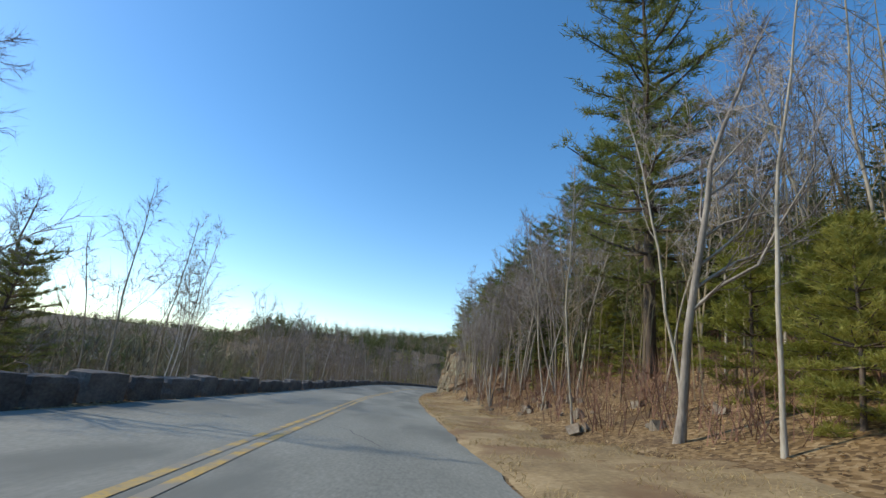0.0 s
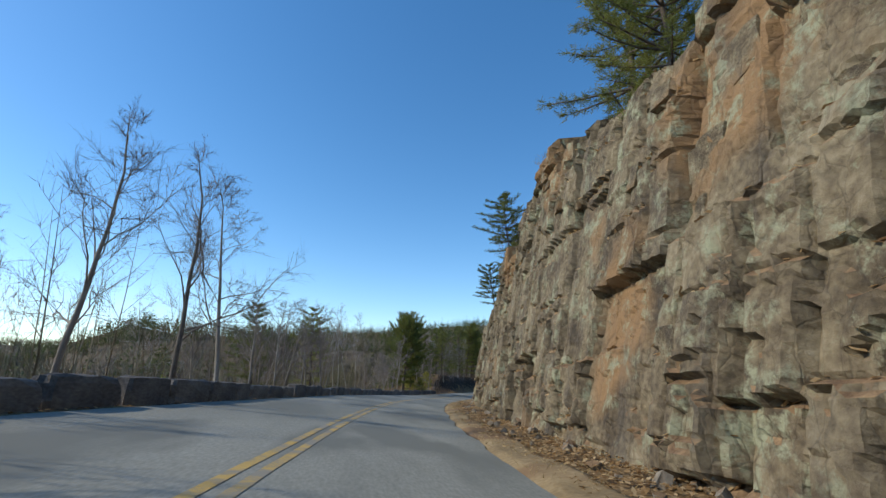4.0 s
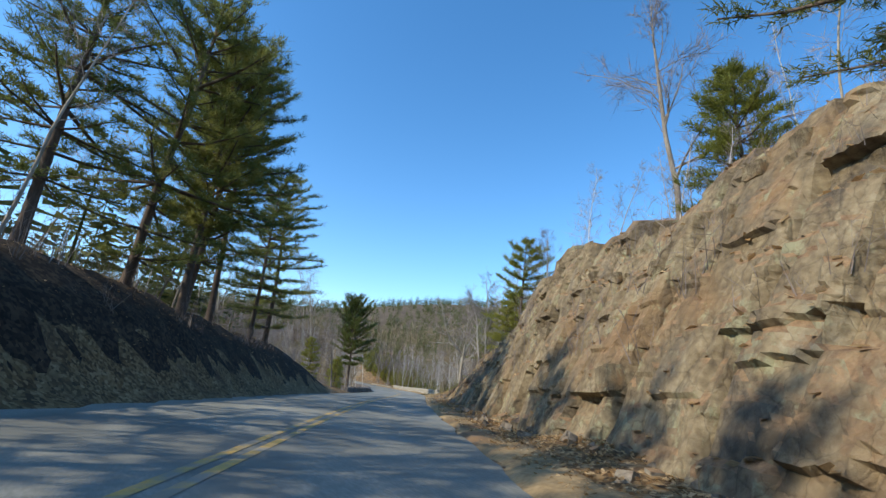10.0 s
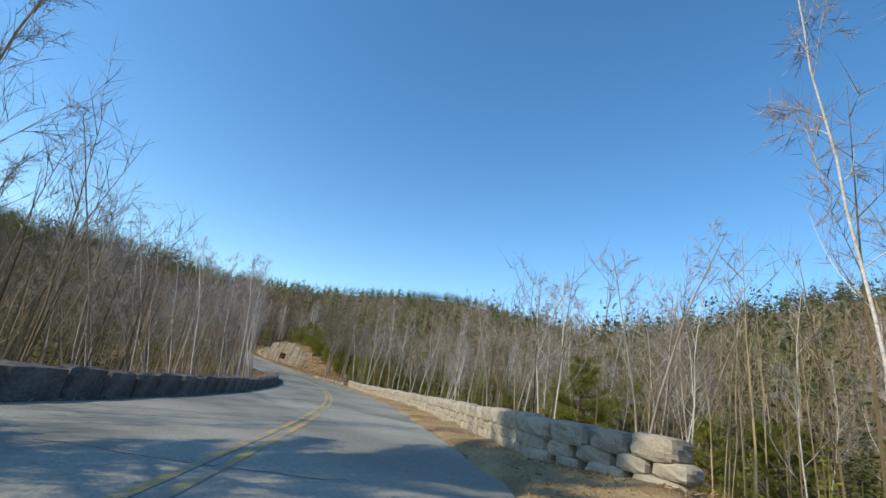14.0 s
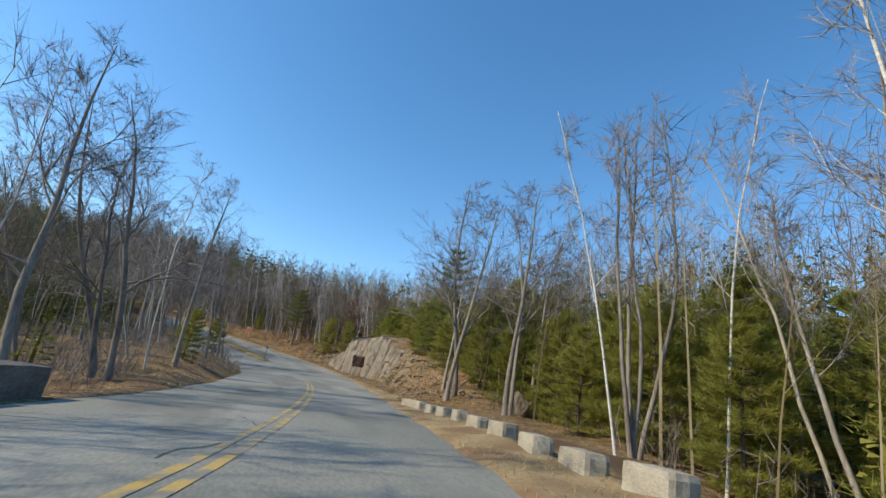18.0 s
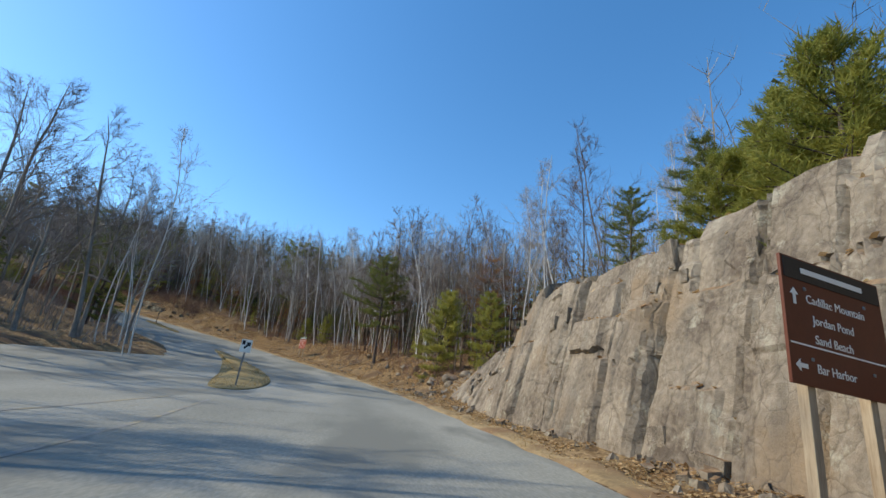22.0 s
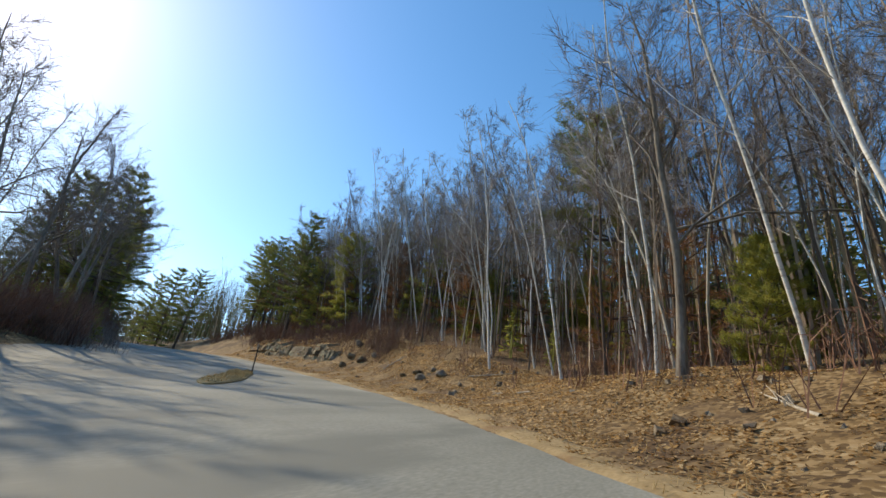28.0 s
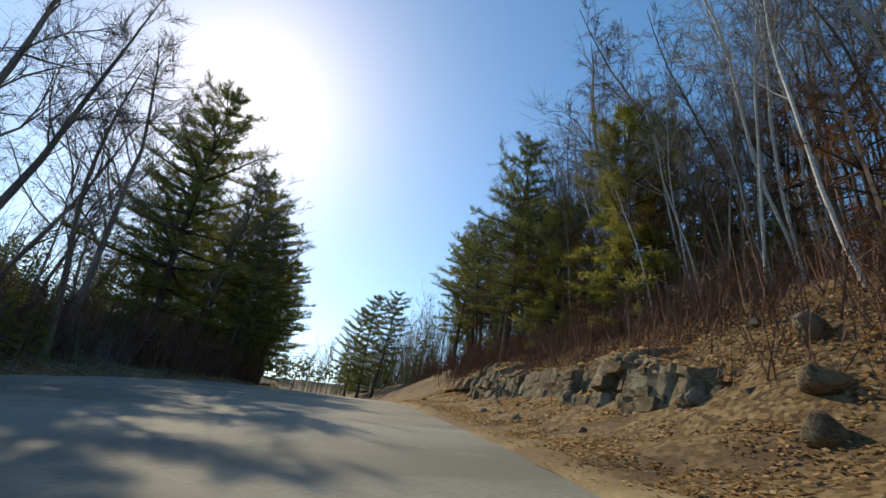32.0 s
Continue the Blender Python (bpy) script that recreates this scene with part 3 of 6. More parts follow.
def strip(name, s, l, lift, mat, smooth=True):
    """A sheet over arrays s (rows) and l (rows x cols), lift above the ground."""
    S = np.repeat(s[:, None], l.shape[1], 1)
    p = spot(S.ravel(), l.ravel())
    p[:, 2] += np.broadcast_to(lift, l.shape).ravel()
    return mesh(name, p, grid_faces(*l.shape), mat, smooth)


def road_top(s, l):
    return at_line(s, 2) + bank(s, l) + 0.02 + (fbm(s * 0.25, l * 0.25, 5) - 0.5) * 0.03


def painted(road, name, s, c, half, mat, label):
    l = c[:, None] + np.array([-half, half])[None]
    S = np.repeat(s[:, None], 2, 1)
    p = spot(S.ravel(), l.ravel())
    p[:, 2] = road_top(S.ravel(), l.ravel()) + 0.006
    part(name, mesh(name, p, grid_faces(*l.shape), mat), road, label)


def make_road():
    s = np.arange(S0, S1 - 1, 0.5)
    u = np.linspace(0, 1, 30)
    e = edge(s) + (fbm(s * 0.7, s * 0 + 3, 2) - 0.5) * 0.25
    le = ledge(s) + (fbm(s * 0.6, s * 0 + 9, 2) - 0.5) * 0.3
    l = -le[:, None] + (e + le)[:, None] * u[None]
    S = np.repeat(s[:, None], l.shape[1], 1)
    p = spot(S.ravel(), l.ravel())
    p[:, 2] = road_top(S.ravel(), l.ravel())
    p = p.reshape(*l.shape, 3)
    skirt_r, skirt_l = p[:, -1:].copy(), p[:, :1].copy()
    skirt_r[..., 2] -= 0.25
    skirt_l[..., 2] -= 0.25
    p = np.concatenate([skirt_l, p, skirt_r], 1)
    road = new("road", mesh("road", p.reshape(-1, 3), grid_faces(p.shape[0], p.shape[1]), ASPHALT))
    tagged(road, "worn grey asphalt road with patches and cracks", "road", kind="structure")
    lines = lambda s: np.interp(s, [-80, 24, 42, 60, 79, 122, 137, 163, 211, 225, 263, 287, 299, 312, 325, 332, 340], [-1.6, -1.6, -1.4, -1.05, -1.3, -1.45, -1.45, -1.7, -1.2, -1.3, -1.35, -1.35, -1.4, -1.7, -1.9, -2.2, -2.6])
    for a, b, off in ((-70, 333, -0.12), (-70, 334.5, 0.12)):
        s = np.arange(a, b, 0.5)
        painted(road, "yellow_line", s, lines(s) + off, 0.062, LINE, "faded yellow painted line")
    painted(road, "yellow_line", np.arange(341, 357, 0.5), np.linspace(-3.0, -3.7, 32), 0.05, WORNLINE, "worn yellow painted line")
    painted(road, "yellow_line", np.arange(343, 357, 0.5), np.linspace(-6.4, -4.6, 28), 0.05, WORNLINE, "worn yellow painted line")
    painted(road, "white_line", np.arange(342, 350, 0.5), np.linspace(-7.5, -6.2, 16), 0.06, WHITE, "worn white painted line")
    rng = np.random.RandomState(41)
    for k in range(30):
        n = rng.randint(10, 34)
        s, across = -12 + k * 14 + rng.uniform(0, 6), rng.rand() < 0.5
        l = rng.uniform(-4.2, 0.8)
        step = np.cumsum(rng.normal(0, 0.03, (n, 2)), 0) * 0.5 + rng.normal(0, 0.03, (n, 2)) + ((0.03, 0.2) if across else (0.26, 0.0))
        c = np.cumsum(step, 0)
        ss, ll = s + c[:, 0], l + (c[:, 1] if not across else c[:, 1] - c[-1, 1] / 2)
        ll = np.clip(ll, -4.6, 1.2)
        w = 0.008 + 0.008 * rng.rand(n)
        S = np.stack([ss - w, ss + w], 1) if across else np.stack([ss, ss], 1)
        L = np.stack([ll, ll], 1) if across else np.stack([ll - w, ll + w], 1)
        p = spot(S.ravel(), L.ravel())
        p[:, 2] = road_top(S.ravel(), L.ravel()) + 0.004
        part("crack", mesh("crack", p, grid_faces(n, 2), TAR), road, "dark tar-sealed crack")


make_road()


def make_verges():
    s = np.arange(S0, S1 - 1, 0.4)
    d = np.array([-0.35, -0.1, 0.1, 0.35, 0.7, 1.1, 1.6, 2.1, 2.7, 3.2, 3.7])
    wide = np.interp(s, [-80, 48, 58, 222, 232, 240, 318, 330, 560], [1, 1, 0.22, 0.22, 0.5, 0.6, 0.45, 0.22, 0.18]) * (0.8 + 0.4 * fbm(s * 0.3, s * 0 + 7, 1))
    l = (edge(s) + (fbm(s * 0.7, s * 0 + 3, 2) - 0.5) * 0.25)[:, None] + np.where(d[None] > 0.1, 0.1 + (d[None] - 0.1) * wide[:, None], d[None])
    S = np.repeat(s[:, None], len(d), 1)
    lift = np.array([-0.12, -0.05, 0.015, 0.04, 0.05, 0.05, 0.05, 0.05, 0.05, 0.04, -0.25])[None] + (fbm(S * 2.2, l * 2.2, 0) - 0.5) * 0.06
    ob = new("verge", strip("verge", s, l, lift, VERGE))
    tagged(ob, "tan dry grass verge with gravel beside the road", "verge", kind="structure")
    d = np.array([-0.35, -0.1, 0.1, 0.4, 0.8, 1.4, 2.0])
    l = -(ledge(s) + (fbm(s * 0.6, s * 0 + 9, 2) - 0.5) * 0.3)[:, None] - d[None]
    S = np.repeat(s[:, None], len(d), 1)
    lift = np.array([-0.12, -0.05, 0.015, 0.04, 0.05, 0.04, -0.2])[None] + (fbm(S * 2.2, l * 2.2, 0) - 0.5) * 0.06
    ob = new("verge_left", strip("verge_left", s, l[:, ::-1], lift[:, ::-1], GROUND))
    tagged(ob, "narrow brown earth shoulder along the road", "verge", kind="structure")


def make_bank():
    """A sheet over the left bank in the cutting, its earth darkened to carry shade."""
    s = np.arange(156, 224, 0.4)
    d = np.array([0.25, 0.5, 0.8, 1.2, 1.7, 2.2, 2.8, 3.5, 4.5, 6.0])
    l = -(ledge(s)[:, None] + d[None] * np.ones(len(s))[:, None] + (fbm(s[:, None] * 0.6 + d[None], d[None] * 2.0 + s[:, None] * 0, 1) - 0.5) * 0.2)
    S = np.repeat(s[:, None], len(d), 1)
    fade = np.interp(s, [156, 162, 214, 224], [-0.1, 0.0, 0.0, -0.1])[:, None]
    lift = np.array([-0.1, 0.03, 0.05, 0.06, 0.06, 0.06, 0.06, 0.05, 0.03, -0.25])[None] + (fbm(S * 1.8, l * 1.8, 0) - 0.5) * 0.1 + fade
    ob = new("bank", strip("bank", s, l[:, ::-1], lift[:, ::-1], SHADEDEARTH))
    tagged(ob, "earth bank with rotted leaves beside the road, shade put into its colour", "bank", kind="structure")


make_verges()
make_bank()


# ---- rock faces ----
def cells(x, y, k):
    """Jittered cell pattern: a random number, the offset from the cell's middle, and the distance to the joint."""
    t = np.random.RandomState(100 + k).rand(4, 512, 512)
    i, j = np.floor(x).astype(int), np.floor(y).astype(int)
    best = np.full(x.shape, 9.0)
    second = np.full(x.shape, 9.0)
    out = [np.zeros(x.shape) for _ in range(5)]
    for a in (-1, 0, 1):
        for b in (-1, 0, 1):
            ci, cj = (i + a) % 512, (j + b) % 512
            px, py = i + a + 0.15 + 0.7 * t[0, ci, cj], j + b + 0.15 + 0.7 * t[1, ci, cj]
            dx, dy = x - px, y - py
            d = np.maximum(np.abs(dx), np.abs(dy)) * 0.9 + np.hypot(dx, dy) * 0.1
            nearer = d < best
            second = np.where(nearer, best, np.minimum(second, d))
            best = np.where(nearer, d, best)
            for q, v in enumerate((t[2, ci, cj], t[3, ci, cj], t[2, cj, ci], dx, dy)):
                out[q] = np.where(nearer, v, out[q])
    return out[0], (out[1] - 0.5) * out[3] + (out[2] - 0.5) * out[4], second - best


def courses(x, y, k, beds):
    """Upright joints with uneven beds between them: a random number, a tilt, and the distance to the joint; the larger beds, the finer the level joints."""
    t = np.random.RandomState(300 + k).rand(5, 512, 512)
    col = lambda i: i + 0.7 * (t[0, i % 512, 7] - 0.5)
    i = np.floor(x).astype(int)
    i = np.where(x < col(i), i - 1, np.where(x >= col(i + 1), i + 1, i))
    y = y + t[1, i % 512, 3] * 2
    bed = lambda j: j + 0.75 * (t[2, i % 512, j % 512] - 0.5)
    j = np.floor(y).astype(int)
    j = np.where(y < bed(j), j - 1, np.where(y >= bed(j + 1), j + 1, j))
    a, b, c, d = col(i), col(i + 1), bed(j), bed(j + 1)
    tilt = (t[4, i % 512, j % 512] - 0.5) * (x - (a + b) / 2) + (t[4, j % 512, i % 512] - 0.5) * (y - (c + d) / 2)
    return t[3, i % 512, j % 512], tilt, np.minimum(np.minimum(x - a, b - x), beds * np.minimum(y - c, d - y))


LEDGES = []


def make_cliff(s0, s1, foot, top, run, seed, label, mat, res=0.085, lumpy=1.0, tall=1.0, blocks=110, chips=1.0):
    """A blocky rock face. foot(s): its base, metres beyond the pavement; top(s): its height; run(s): how far it leans back."""
    s = np.arange(s0, s1, res)
    hmax = float(np.max(top(s)))
    nv = int((hmax + 1.0) / res)
    v = np.linspace(0, 1, nv)
    cap = np.linspace(0, 1, 16)[1:]
    S = np.repeat(s[:, None], nv + len(cap), 1)
    H = np.empty_like(S)
    L = np.empty_like(S)
    steps = cells(s / 2.3 + seed, s * 0 + 0.5, seed + 5)[0]
    T = top(s)[:, None] * (0.93 + 0.14 * steps + 0.12 * (fbm(s * 0.5, s * 0 + seed, 1) - 0.5))[:, None]
    base = (edge(s) + foot(s))[:, None]
    H[:, :nv] = -0.6 + (T + 0.6) * v[None]
    rel = np.clip(H[:, :nv] / np.maximum(T, 0.3), 0, 1)
    L[:, :nv] = base + run(s)[:, None] * rel ** 1.1
    H[:, nv:] = T + 0.9 * cap[None] - 1.6 * np.clip(cap[None] - 0.75, 0, 1) / 0.25
    L[:, nv:] = base + run(s)[:, None] + 3.2 * cap[None]
    bs, bh = S + 0.1 * H * math.sin(seed) + 0.2 * (fbm(H * 1.3, S * 0.2, 2) - 0.5), H + 0.05 * S + 0.3 * (fbm(S * 0.5, H * 0.3, 3) - 0.5)
    beds = 2.2 if chips > 0.5 else 40
    r1, t1, j1 = courses(bs / 2.6 + seed * 7, bh / (1.8 * tall), seed, beds)
    r2, t2, j2 = courses(bs / 0.85 + seed * 3, bh / (0.75 * tall), seed + 1, beds)
    r3, t3, j3 = cells(bs / 0.42, bh / (0.34 * tall) + seed, seed + 2)
    r4, t4, j4 = cells(bs / 4.5 + 3 * seed, bh / 0.55, seed + 3)
    push = (r1 - 0.5) * (0.14 + 0.28 * chips) + t1 * 0.16 + (r2 - 0.5) * 0.12 + t2 * 0.09 + ((r3 - 0.5) * 0.05 + t3 * 0.07) * chips + (r4 - 0.5) * 0.02 + (fbm(S * 3.1, H * 3.1, seed) - 0.5) * 0.07
    broken = np.clip((fbm(S * 0.22, H * 0.5 + seed, 4) - 0.48) * 6, 0, 1)
    push += broken * ((r2 - 0.5) * 0.2 + (r3 - 0.5) * 0.15) * chips
    push -= 0.24 * np.clip(1 - j1 / 0.045, 0, 1) + 0.15 * np.clip(1 - j2 / 0.08, 0, 1) * (r1 > 0.35) + 0.06 * np.clip(1 - j3 / 0.12, 0, 1) * broken * chips
    push = push * lumpy - np.where(r2 > 0.955, 0.1 + 0.35 * chips, 0) + np.where(r2 < 0.05, 0.16, 0)
    hold = np.clip((H + 0.3) / 0.8, 0.15, 1)
    hold[:, nv:] *= (1 - cap)[None] * 0.9 + 0.1
    big = np.clip(T / 3, 0.2, 1)
    L = L - push * hold * big
    H = H + np.where(L * 0 + np.arange(L.shape[1])[None] >= nv, (r2 - 0.5) * 0.7 * big * (1 - np.r_[np.zeros(nv), cap])[None], 0)
    p = spot(S.ravel(), L.ravel())
    p[:, 2] = (at_line(S, 2) + bank(S, L) + H).ravel()
    ob = new("rock_face", mesh("rock_face", p, grid_faces(*S.shape), mat))
    tagged(ob, label, "rock face", "roadside rock faces")
    pts = p.reshape(*S.shape, 3)
    LEDGES.append((pts, seed))
    rng = random.Random(seed)
    made = 0
    while made < min(blocks, (s1 - s0) * 3):
        a = rng.randrange(4, S.shape[0] - 4)
        b = rng.randrange(int(nv * 0.62), nv - 3) if rng.random() < 0.65 else rng.randrange(int(nv * 0.06), nv - 3)
        made += 1
        if T[a, 0] < 0.8:
            continue
        o = part("rock_block", ROCKS[mat][rng.randrange(9)], ob)
        k = rng.uniform(0.1, 0.26) * (0.7 + 0.1 * min(float(T[a, 0]), 5))
        out = Vector((LINE_N[int(s[a] - S0), 0], LINE_N[int(s[a] - S0), 1], 0))
        o.matrix_world = Matrix.Translation(Vector(pts[a, b]) + out * k * 0.34) @ Euler((rng.gauss(0, 0.1), rng.gauss(0, 0.1), radians(heading(s[a])) + rng.gauss(0, 0.12))).to_matrix().to_4x4() @ Matrix.Diagonal((k * rng.uniform(0.4, 0.6), k * rng.uniform(0.8, 1.7), k * rng.uniform(0.6, 1.1) * tall ** 0.5, 1))
    return ob


def rock_mesh(name, seed, mat):
    """An angular block with broken corners."""
    rng = random.Random(seed)
    bm = bmesh.new()
    for i in (-1, 1):
        for j in (-1, 1):
            for k in (-1, 1):
                c = Vector((i, j, k))
                if rng.random() < 0.35:
                    for q in range(3):
                        e = c.copy()
                        e[q] *= rng.uniform(0.4, 0.75)
                        bm.verts.new(e * rng.uniform(0.88, 1.0))
                else:
                    bm.verts.new(Vector([v * rng.uniform(0.78, 1.0) for v in c]))
    r = bmesh.ops.convex_hull(bm, input=bm.verts[:])
    bmesh.ops.delete(bm, geom=[g for g in r["geom_interior"] if isinstance(g, bmesh.types.BMVert)], context="VERTS")
    return bm_mesh(name, bm, mat)


ROCKS = {m: [rock_mesh("rock", i, m) for i in range(9)] for m in (ROCK, PALEROCK, SOILROCK)}
at = lambda xs, ys: (lambda s: np.interp(s, xs, ys))
make_cliff(53, 129, at([53, 56, 60, 64, 68, 72, 92, 129], [8.6, 6.6, 4.3, 2.5, 1.9, 1.75, 1.9, 1.85]), at([53, 56, 60, 62.5, 65, 68, 71, 80, 83, 88, 93, 98, 104, 112, 120, 129], [3.8, 4.6, 4.9, 5.2, 5.7, 6.4, 7.0, 7.0, 8.0, 9.0, 8.5, 7.6, 7.0, 5.3, 4.8, 4.4]), at([57, 62, 110, 129], [1.6, 1.1, 1.2, 2.2]), 1, "tall brown-grey cut granite cliff beside the road", ROCK, lumpy=0.85, tall=1.5)
make_cliff(126, 222.5, at([126, 140, 222], [1.7, 1.7, 1.6]), at([126, 137, 146, 153, 162, 167, 172, 178, 183, 192, 196, 199, 208, 212, 218, 222.5], [4.6, 4.9, 5.0, 4.5, 4.6, 3.9, 3.1, 4.8, 4.9, 5.8, 4.3, 3.8, 3.2, 2.8, 2.0, 0.3]), at([126, 150, 192, 222], [2.2, 2.5, 2.3, 2.4]), 2, "sloping tan granite cutting with ledges and leaf litter", SOILROCK, lumpy=1.15, tall=1.3, blocks=110, chips=0.5)
make_cliff(319, 343, at([319, 329, 337, 343], [2.6, 2.2, 1.9, 2.6]), at([319, 322, 325, 334, 337, 341, 343], [0.4, 1.2, 2.0, 3.1, 3.3, 3.2, 2.0]), at([319, 330, 337, 343], [2.4, 2.2, 1.9, 1.6]), 6, "broken tan granite slope with soil and fallen leaves", SOILROCK, lumpy=1.3, tall=1.2, blocks=70)
make_cliff(336, 378, at([336, 339, 346, 357, 364, 372, 378], [3.2, 2.0, 2.1, 1.2, 1.7, 2.3, 2.7]), at([336, 338, 342, 349, 355, 357, 360, 364, 367, 372, 378], [1.6, 3.1, 4.3, 4.2, 4.3, 4.0, 2.9, 2.0, 1.4, 1.0, 0.3]), at([336, 340, 358, 372], [1.6, 0.9, 0.9, 1.6]), 3, "pale grey-tan granite cutting with vertical joints", PALEROCK, lumpy=0.9, tall=2.2, blocks=40, chips=0.35)


make_cliff(427, 451, at([427, 437, 451], [2.9, 2.4, 2.3]), at([427, 429, 431, 436, 439, 442, 446, 451], [0.7, 1.6, 1.9, 1.9, 1.5, 1.9, 1.5, 0.3]), at([427, 451], [0.6, 0.7]), 4, "low dark rock outcrop on the leafy bank", ROCK, lumpy=1.6)


# ---- walls of stone ----
def block_mesh(name, seed, mat, rough=0.05, square=7.0):
    """A rough-hewn block one unit long, deep and high, standing on its base, with worn edges."""
    bm = bmesh.new()
    bmesh.ops.create_cube(bm, size=2.0)
    bmesh.ops.subdivide_edges(bm, edges=bm.edges[:], cuts=4, use_grid_fill=True)
    off = Vector((seed * 3.7, seed * 1.3, 0))
    for v in bm.verts:
        c = v.co
        k = sum(abs(q) ** square for q in c) ** (1 / square)
        v.co = c / k * (1 + rough * noise.noise(c * 1.1 + off) + rough * 0.7 * noise.noise(c * 2.6 + off))
        v.co = v.co * 0.5 + Vector((0, 0, 0.5))
    return bm_mesh(name, bm, mat)


DARKBLOCKS = [block_mesh("wall_block", i, WALLSTONE, 0.09, 8) for i in range(6)]
KERBS = [block_mesh("kerb_block", 40 + i, GRANITE, 0.04, 14) for i in range(4)]
PALEBLOCKS = [block_mesh("pale_block", 20 + i, GRANITE, 0.09, 5.5) for i in range(6)]


def put(ob, s, l, up=0.0, turn=0.0, size=(1, 1, 1), tilt=(0, 0)):
    x, y, z = (float(v) for v in spot(float(s), float(l), up))
    ob.matrix_world = Matrix.Translation((x, y, z)) @ Euler((tilt[0], tilt[1], radians(heading(float(s)) + turn))).to_matrix().to_4x4() @ Matrix.Diagonal((*size, 1))
    return ob


def lay(ob, s, l, up, turn, size):
    """A stone laid along the road, following its grade."""
    x, y, _ = (float(v) for v in spot(float(s), float(l)))
    level = lambda q: float(at_line(q, 2) + bank(q, l))
    grade = math.atan2(level(s + 1) - level(s - 1), 2.0)
    ob.matrix_world = Matrix.Translation((x, y, level(s) + up)) @ Euler((grade, 0, radians(heading(float(s)) + turn))).to_matrix().to_4x4() @ Matrix.Diagonal((*size, 1))
    return ob


def stone_wall(s0, s1, offset, label, seed, low=0.42, high=0.6, gap=0.06):
    """A row of rough blocks along the left edge; each block is a part of the wall."""
    rng = random.Random(seed)
    base = new("stone_wall")
    tagged(base, label, "stone wall", "roadside stone walls")
    s = s0
    while s < s1:
        long = rng.uniform(1.1, 2.1)
        o = part("block", rng.choice(DARKBLOCKS), base)
        l = -(float(ledge(s + long / 2)) + offset + float(np.interp(s, [128, 140, 155, 160], [0, 0.8, 1.4, 0])))
        lay(o, s + long / 2, l, -0.16, rng.uniform(-1.5, 1.5), (0.5 * rng.uniform(0.9, 1.15), long, rng.uniform(low, high) + 0.14))
        s += long + rng.uniform(0.0, gap)


stone_wall(-60, 157, 0.5, "long low wall of dark weathered granite blocks", 5, gap=0.32)
stone_wall(227, 304, 0.7, "low wall of dark granite blocks in shade", 6, 0.6, 0.7, 0.1)


def parapet(s0, s1):
    """A pale masonry parapet: two courses of squared stones under rounded coping stones."""
    rng = random.Random(8)
    base = new("stone_parapet")
    tagged(base, "pale granite parapet with rounded coping stones", "stone wall", "roadside stone walls")
    row = lambda s: float(np.interp(s, [241, 243.5, 265, 289, 297, 299], [4.2, 3.0, 3.3, 2.75, 3.45, 3.7]))
    for z, h, name in ((-0.12, 0.31, "course_stone"), (0.17, 0.23, "course_stone"), (0.36, 0.31, "coping_stone")):
        s = s0 + rng.uniform(0, 0.5)
        while s < s1:
            long = rng.uniform(0.32, 0.72) if name == "course_stone" else rng.uniform(0.5, 0.9)
            o = part(name, rng.choice(PALEBLOCKS), base)
            m = s + long / 2
            wide = 0.42 if name == "course_stone" else 0.5
            lay(o, m, row(m), z + 0.03, rng.uniform(-1, 1) - math.degrees(math.atan2(row(m + 0.5) - row(m - 0.5), 1.0)), (wide + rng.uniform(-0.03, 0.03), long * 1.03, h * rng.uniform(1.0, 1.25)))
            s += long + 0.012


parapet(241.3, 296.3)
rng = random.Random(9)
for i in range(10):
    s = 299.2 + i * 1.65
    b = new("granite_block", KERBS[i % 4])
    put(b, s, np.interp(s, [298, 316], [3.2, 2.25]), -0.08, rng.uniform(-5, 5) + (35 if i == 9 else 2.8), (0.36, rng.uniform(0.8, 0.98), 0.38))
    tagged(b, "squared pale granite kerb block standing on the verge", "granite block", "blocks beside the road")


